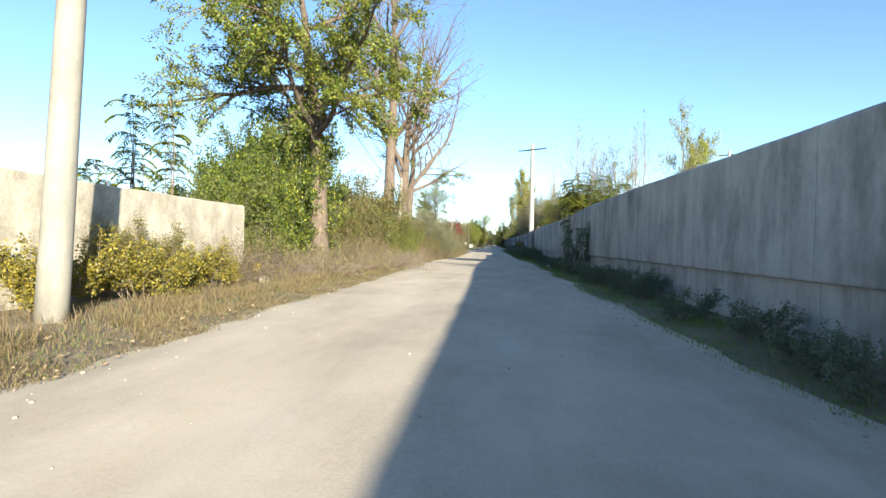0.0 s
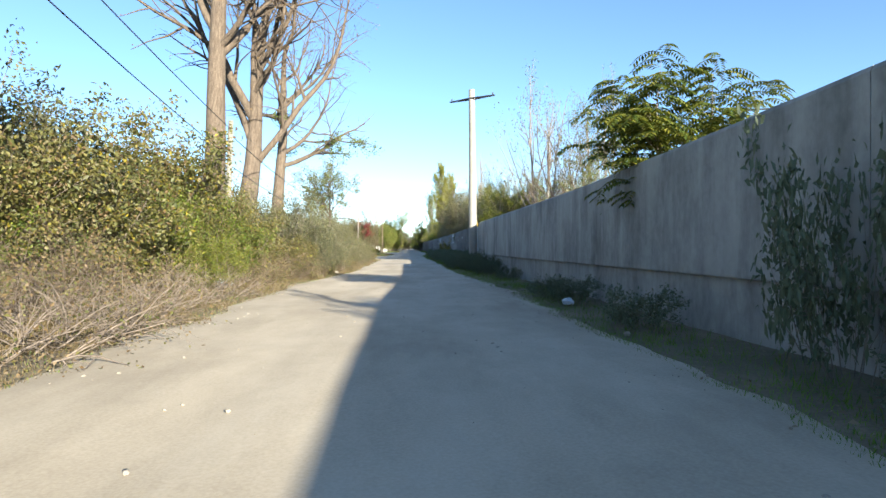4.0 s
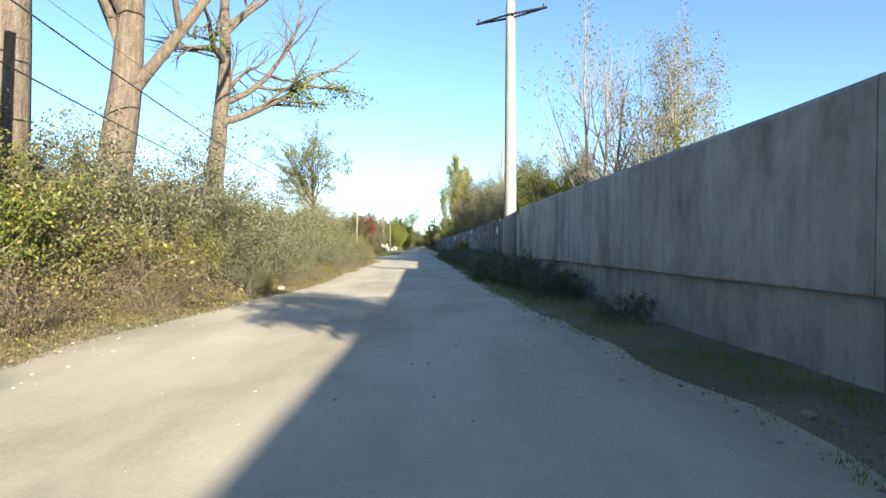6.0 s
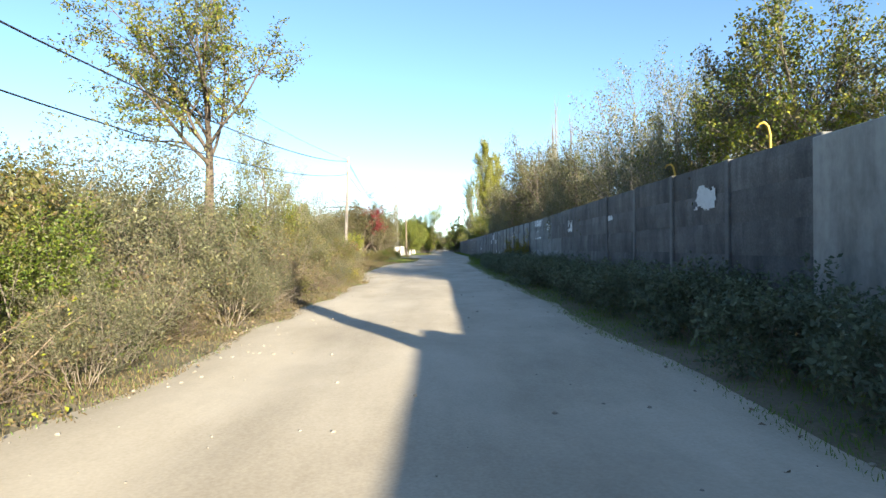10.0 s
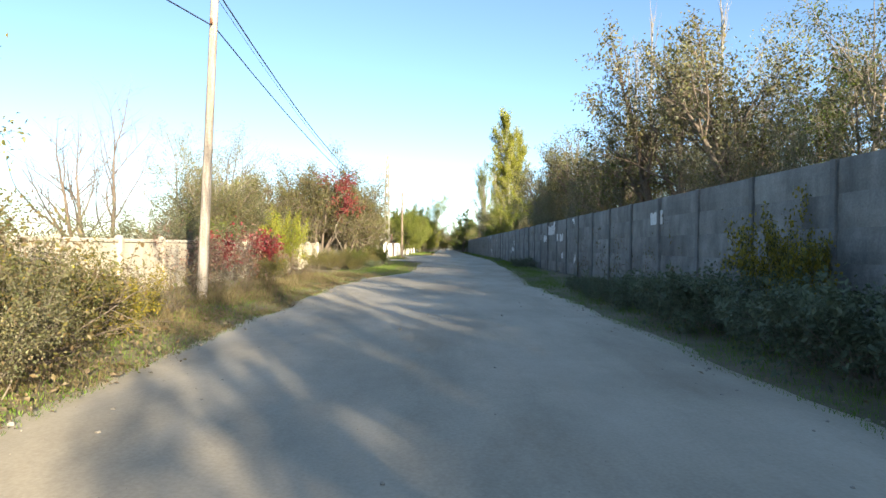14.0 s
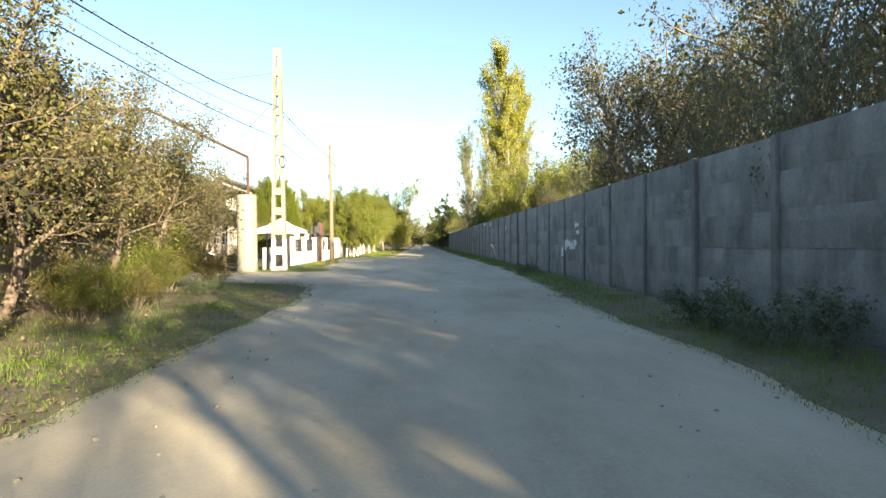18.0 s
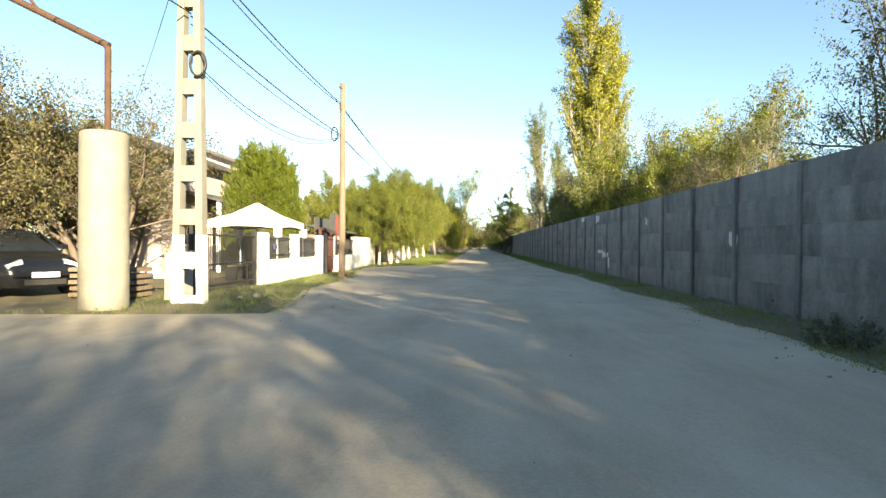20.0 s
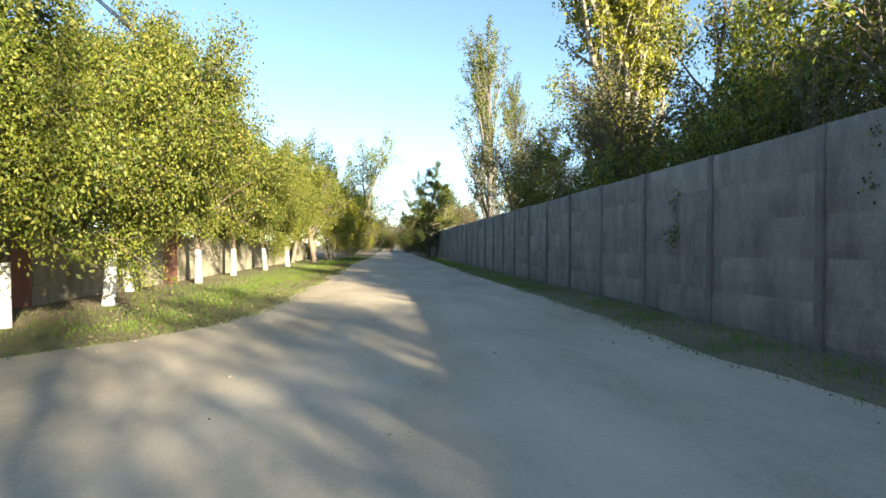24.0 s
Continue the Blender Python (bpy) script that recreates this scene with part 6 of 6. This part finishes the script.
for x, y, s, lab in ((-5.6, 37.5, 0.22, "crumpled blue-white plastic bag in the grass"), (-3.5, 55.5, 0.07, "scrap of pale plastic at the road's edge"), (3.0, 31.0, 0.12, "scrap of pale plastic at the wall's foot")):
    acc = Acc()
    pebble(acc, rk, x, y, s * 0.6, s)
    pebble(acc, rk, x + s * 0.7, y + s * 0.3, s * 0.4, s * 0.7)
    tagged(part("plastic_bag", acc, "plastic_film", None), lab, "litter")
gp = thing("pipe_end", "capped yellow gas pipe end beside the wall", "pipe", at=(-7.46, 18.7, 0))
acc = Acc()
acc.tube([(-0.5, 0.4, 0.26), (0, 0, 0.28)], [0.09] * 2, 14)
part("pipe", acc, "rusty_iron", gp)
acc = Acc()
acc.tube([(-0.02, 0.016, 0.28), (0.04, -0.03, 0.28), (0.09, -0.07, 0.28), (0.11, -0.09, 0.28)], [0.16, 0.17, 0.12, 0.03], 16)
part("pipe_cap", acc, "yellow_paint", gp, "bright yellow end cap", True)
for x, y, h in ((4.9, 61.8, 3.0), (4.95, 65.6, 2.9)):
    acc = Acc()
    acc.tube([(0, 0, 0), (0, 0, h - 0.2), (-0.03, 0.0, h - 0.06), (-0.09, 0, h), (-0.17, 0, h - 0.02), (-0.2, 0, h - 0.08)], [0.02] * 6, 8)
    ob = part("vent_pipe", acc, "yellow_paint", None, smooth=True)
    ob.matrix_basis = pose(x, y, 0)
    tagged(ob, "yellow bent vent pipe standing behind the wall", "pipe")

# flaked whitewash left on the panel fence
wr2 = random.Random(8)


def paint_patch(y, z, w, h, keep=0.0):
    """What is left of a coat of paint: ragged islands within a stretch of wall, torn along the edges."""
    acc = Acc()
    c = 0.028
    x = wall_x(y) - 0.05
    nx, nz = int(w / c), int(h / c)
    for i in range(nx):
        for j in range(nz):
            u, v = (i + 0.5) / nx * 2 - 1, (j + 0.5) / nz * 2 - 1
            p, q = y + u * w / 2, z + v * h / 2
            rag = 0.62 * noise.noise((p * 2.6, q * 3.4, 1.7)) + 0.4 * noise.noise((p * 9, q * 9, 5.1))
            if 1.0 - max(abs(u), abs(v)) ** 3 * 0.75 - 0.35 + rag + keep < 0.28:
                continue
            o = len(acc.v)
            a, b = c * 0.52, c * 0.52
            acc.v += [(x, p - a, q - b), (x, p - a, q + b), (x, p + a, q + b), (x, p + a, q - b)]
            acc.f.append((o, o + 1, o + 2, o + 3))
    if acc.f:
        part("paint_patch", acc, "flaked_paint", wall_c, "remains of flaked white paint")


for row in ((107.1, 2.08, 2.1, 0.5, 0.15), (106.3, 2.36, 0.5, 0.22, 0.1), (108.8, 1.66, 1.1, 0.4), (105.5, 1.68, 0.5, 0.36, 0.1), (104.55, 1.68, 0.9, 0.42), (104.3, 0.82, 0.5, 0.3), (110.3, 1.75, 0.3, 0.25), (101.7, 0.75, 0.4, 0.45), (102.0, 2.3, 0.5, 0.4, -0.1), (92.2, 2.0, 0.9, 0.36, 0.1), (82.2, 2.3, 2.2, 0.36, 0.1), (82.2, 1.72, 2.2, 0.4, 0.1), (79.2, 2.08, 0.9, 0.4, 0.1), (78.2, 2.0, 0.8, 0.4), (74.2, 1.9, 1.4, 0.5, -0.1), (68.8, 1.86, 0.6, 0.3), (63.0, 1.97, 1.0, 0.5, -0.1), (123.4, 1.02, 1.9, 0.4, -0.12), (122.5, 1.52, 0.6, 0.42, 0.0), (124.3, 0.8, 0.4, 0.35), (142.7, 0.8, 1.3, 0.25, -0.05), (142.0, 0.5, 0.3, 0.5), (147.3, 2.38, 1.2, 0.2), (144.0, 2.25, 1.0, 0.36, -0.05), (143.6, 0.92, 1.2, 0.14), (137.0, 1.9, 0.25, 0.3), (131.0, 1.3, 0.4, 0.3)):
    paint_patch(*row)

# ---- grass, fallen leaves ----


def grass(name, label, mat, count, seed, where, h0, h1, width):
    rs = np.random.RandomState(seed)
    rng = random.Random(seed)
    c, hh = [], []
    while len(c) < count:
        p = where(rng)
        if p:
            c.append((p[0], p[1], ground_z(p[0], p[1]) - 0.02))
            hh.append(rng.uniform(h0, h1) * p[2])
    c, hh = np.array(c), np.array(hh)
    d = rs.normal(0, 0.35, (count, 3)) + np.array([0, 0, 1.0])
    nm = rs.normal(0, 1, (count, 3))
    me = quads_mesh(name, c, d, nm, hh, np.full(count, width) * (0.6 + hh), mat, 0.1)
    tagged(part(name, me, None, None), label, "grass", kind="stuff")


def tuft(x, y, s, t):
    return noise.noise((x * s, y * s, t)) > 0.0


def dry_left(r):
    y = r.uniform(-3, 100)
    x = left_edge(y) + 0.15 - abs(r.gauss(0, 1.3))
    if not tuft(x, y, 0.8, 2) and r.random() < 0.75:
        return None
    return (x, y, 0.45 + 1.2 * fade(0.1, 1.6, left_edge(y) - x))


def fresh_left(r):
    y = r.uniform(-3, 205)
    if y < 80 and r.random() < (0.6 if y > 40 else 0.8):
        return None
    x = left_edge(y) + 0.2 - abs(r.gauss(0, 1.5))
    if x < -6.2 and y > 134:
        return None
    if (123 < y < 151 and r.random() < 0.4) or (116 < y < 124 and r.random() < 0.6):
        return None
    if not tuft(x, y, 0.6, 5) and r.random() < 0.55:
        return None
    return (x, y, 0.5 + 0.7 * fade(0.1, 1.2, left_edge(y) - x))


def fresh_right(r):
    y = r.uniform(-2, 205)
    x = right_edge(y) - 0.2 + abs(r.gauss(0, 0.8))
    if x > wall_x(y) - 0.1 or (y < 53 and x > 3.7):
        return None
    if not tuft(x, y, 0.7, 8) and r.random() < 0.6:
        return None
    return (x, y, 0.5 + 0.8 * fade(0.0, 0.9, x - right_edge(y)))


grass("dry_grass", "dry straw-coloured grass on the verge", "grass_dry", 150000, 61, dry_left, 0.04, 0.19, 0.01)
grass("green_grass", "short green grass along the road's edge", "grass_fresh", 190000, 62, fresh_left, 0.03, 0.10, 0.011)
grass("wall_grass", "rough green grass at the foot of the wall", "grass_fresh", 100000, 63, fresh_right, 0.04, 0.14, 0.011)


def leaf_litter():
    rs = np.random.RandomState(64)
    n = 30000
    y = rs.uniform(0, 180, n)
    x = np.array([left_edge(v) for v in y]) + 0.25 - np.abs(rs.normal(0, 1.5, n))
    k = rs.uniform(0, 1, n) < 0.06
    x[k] = np.array([right_edge(v) for v in y[k]]) + rs.normal(0.1, 0.3, k.sum())
    c = np.stack([x, y, np.full(n, 0.03) + rs.uniform(0, 0.03, n)], 1)
    d = rs.normal(0, 1, (n, 3)) * np.array([1, 1, 0.25])
    nm = rs.normal(0, 0.3, (n, 3)) + np.array([0, 0, 1])
    s = rs.uniform(0.025, 0.065, n)
    tagged(part("fallen_leaves", quads_mesh("fallen_leaves", c, d, nm, s, s * 0.7, "litter"), None, None), "fallen brown leaves scattered on the verges", "leaves", kind="stuff")


leaf_litter()
fence_posts_and_panels()
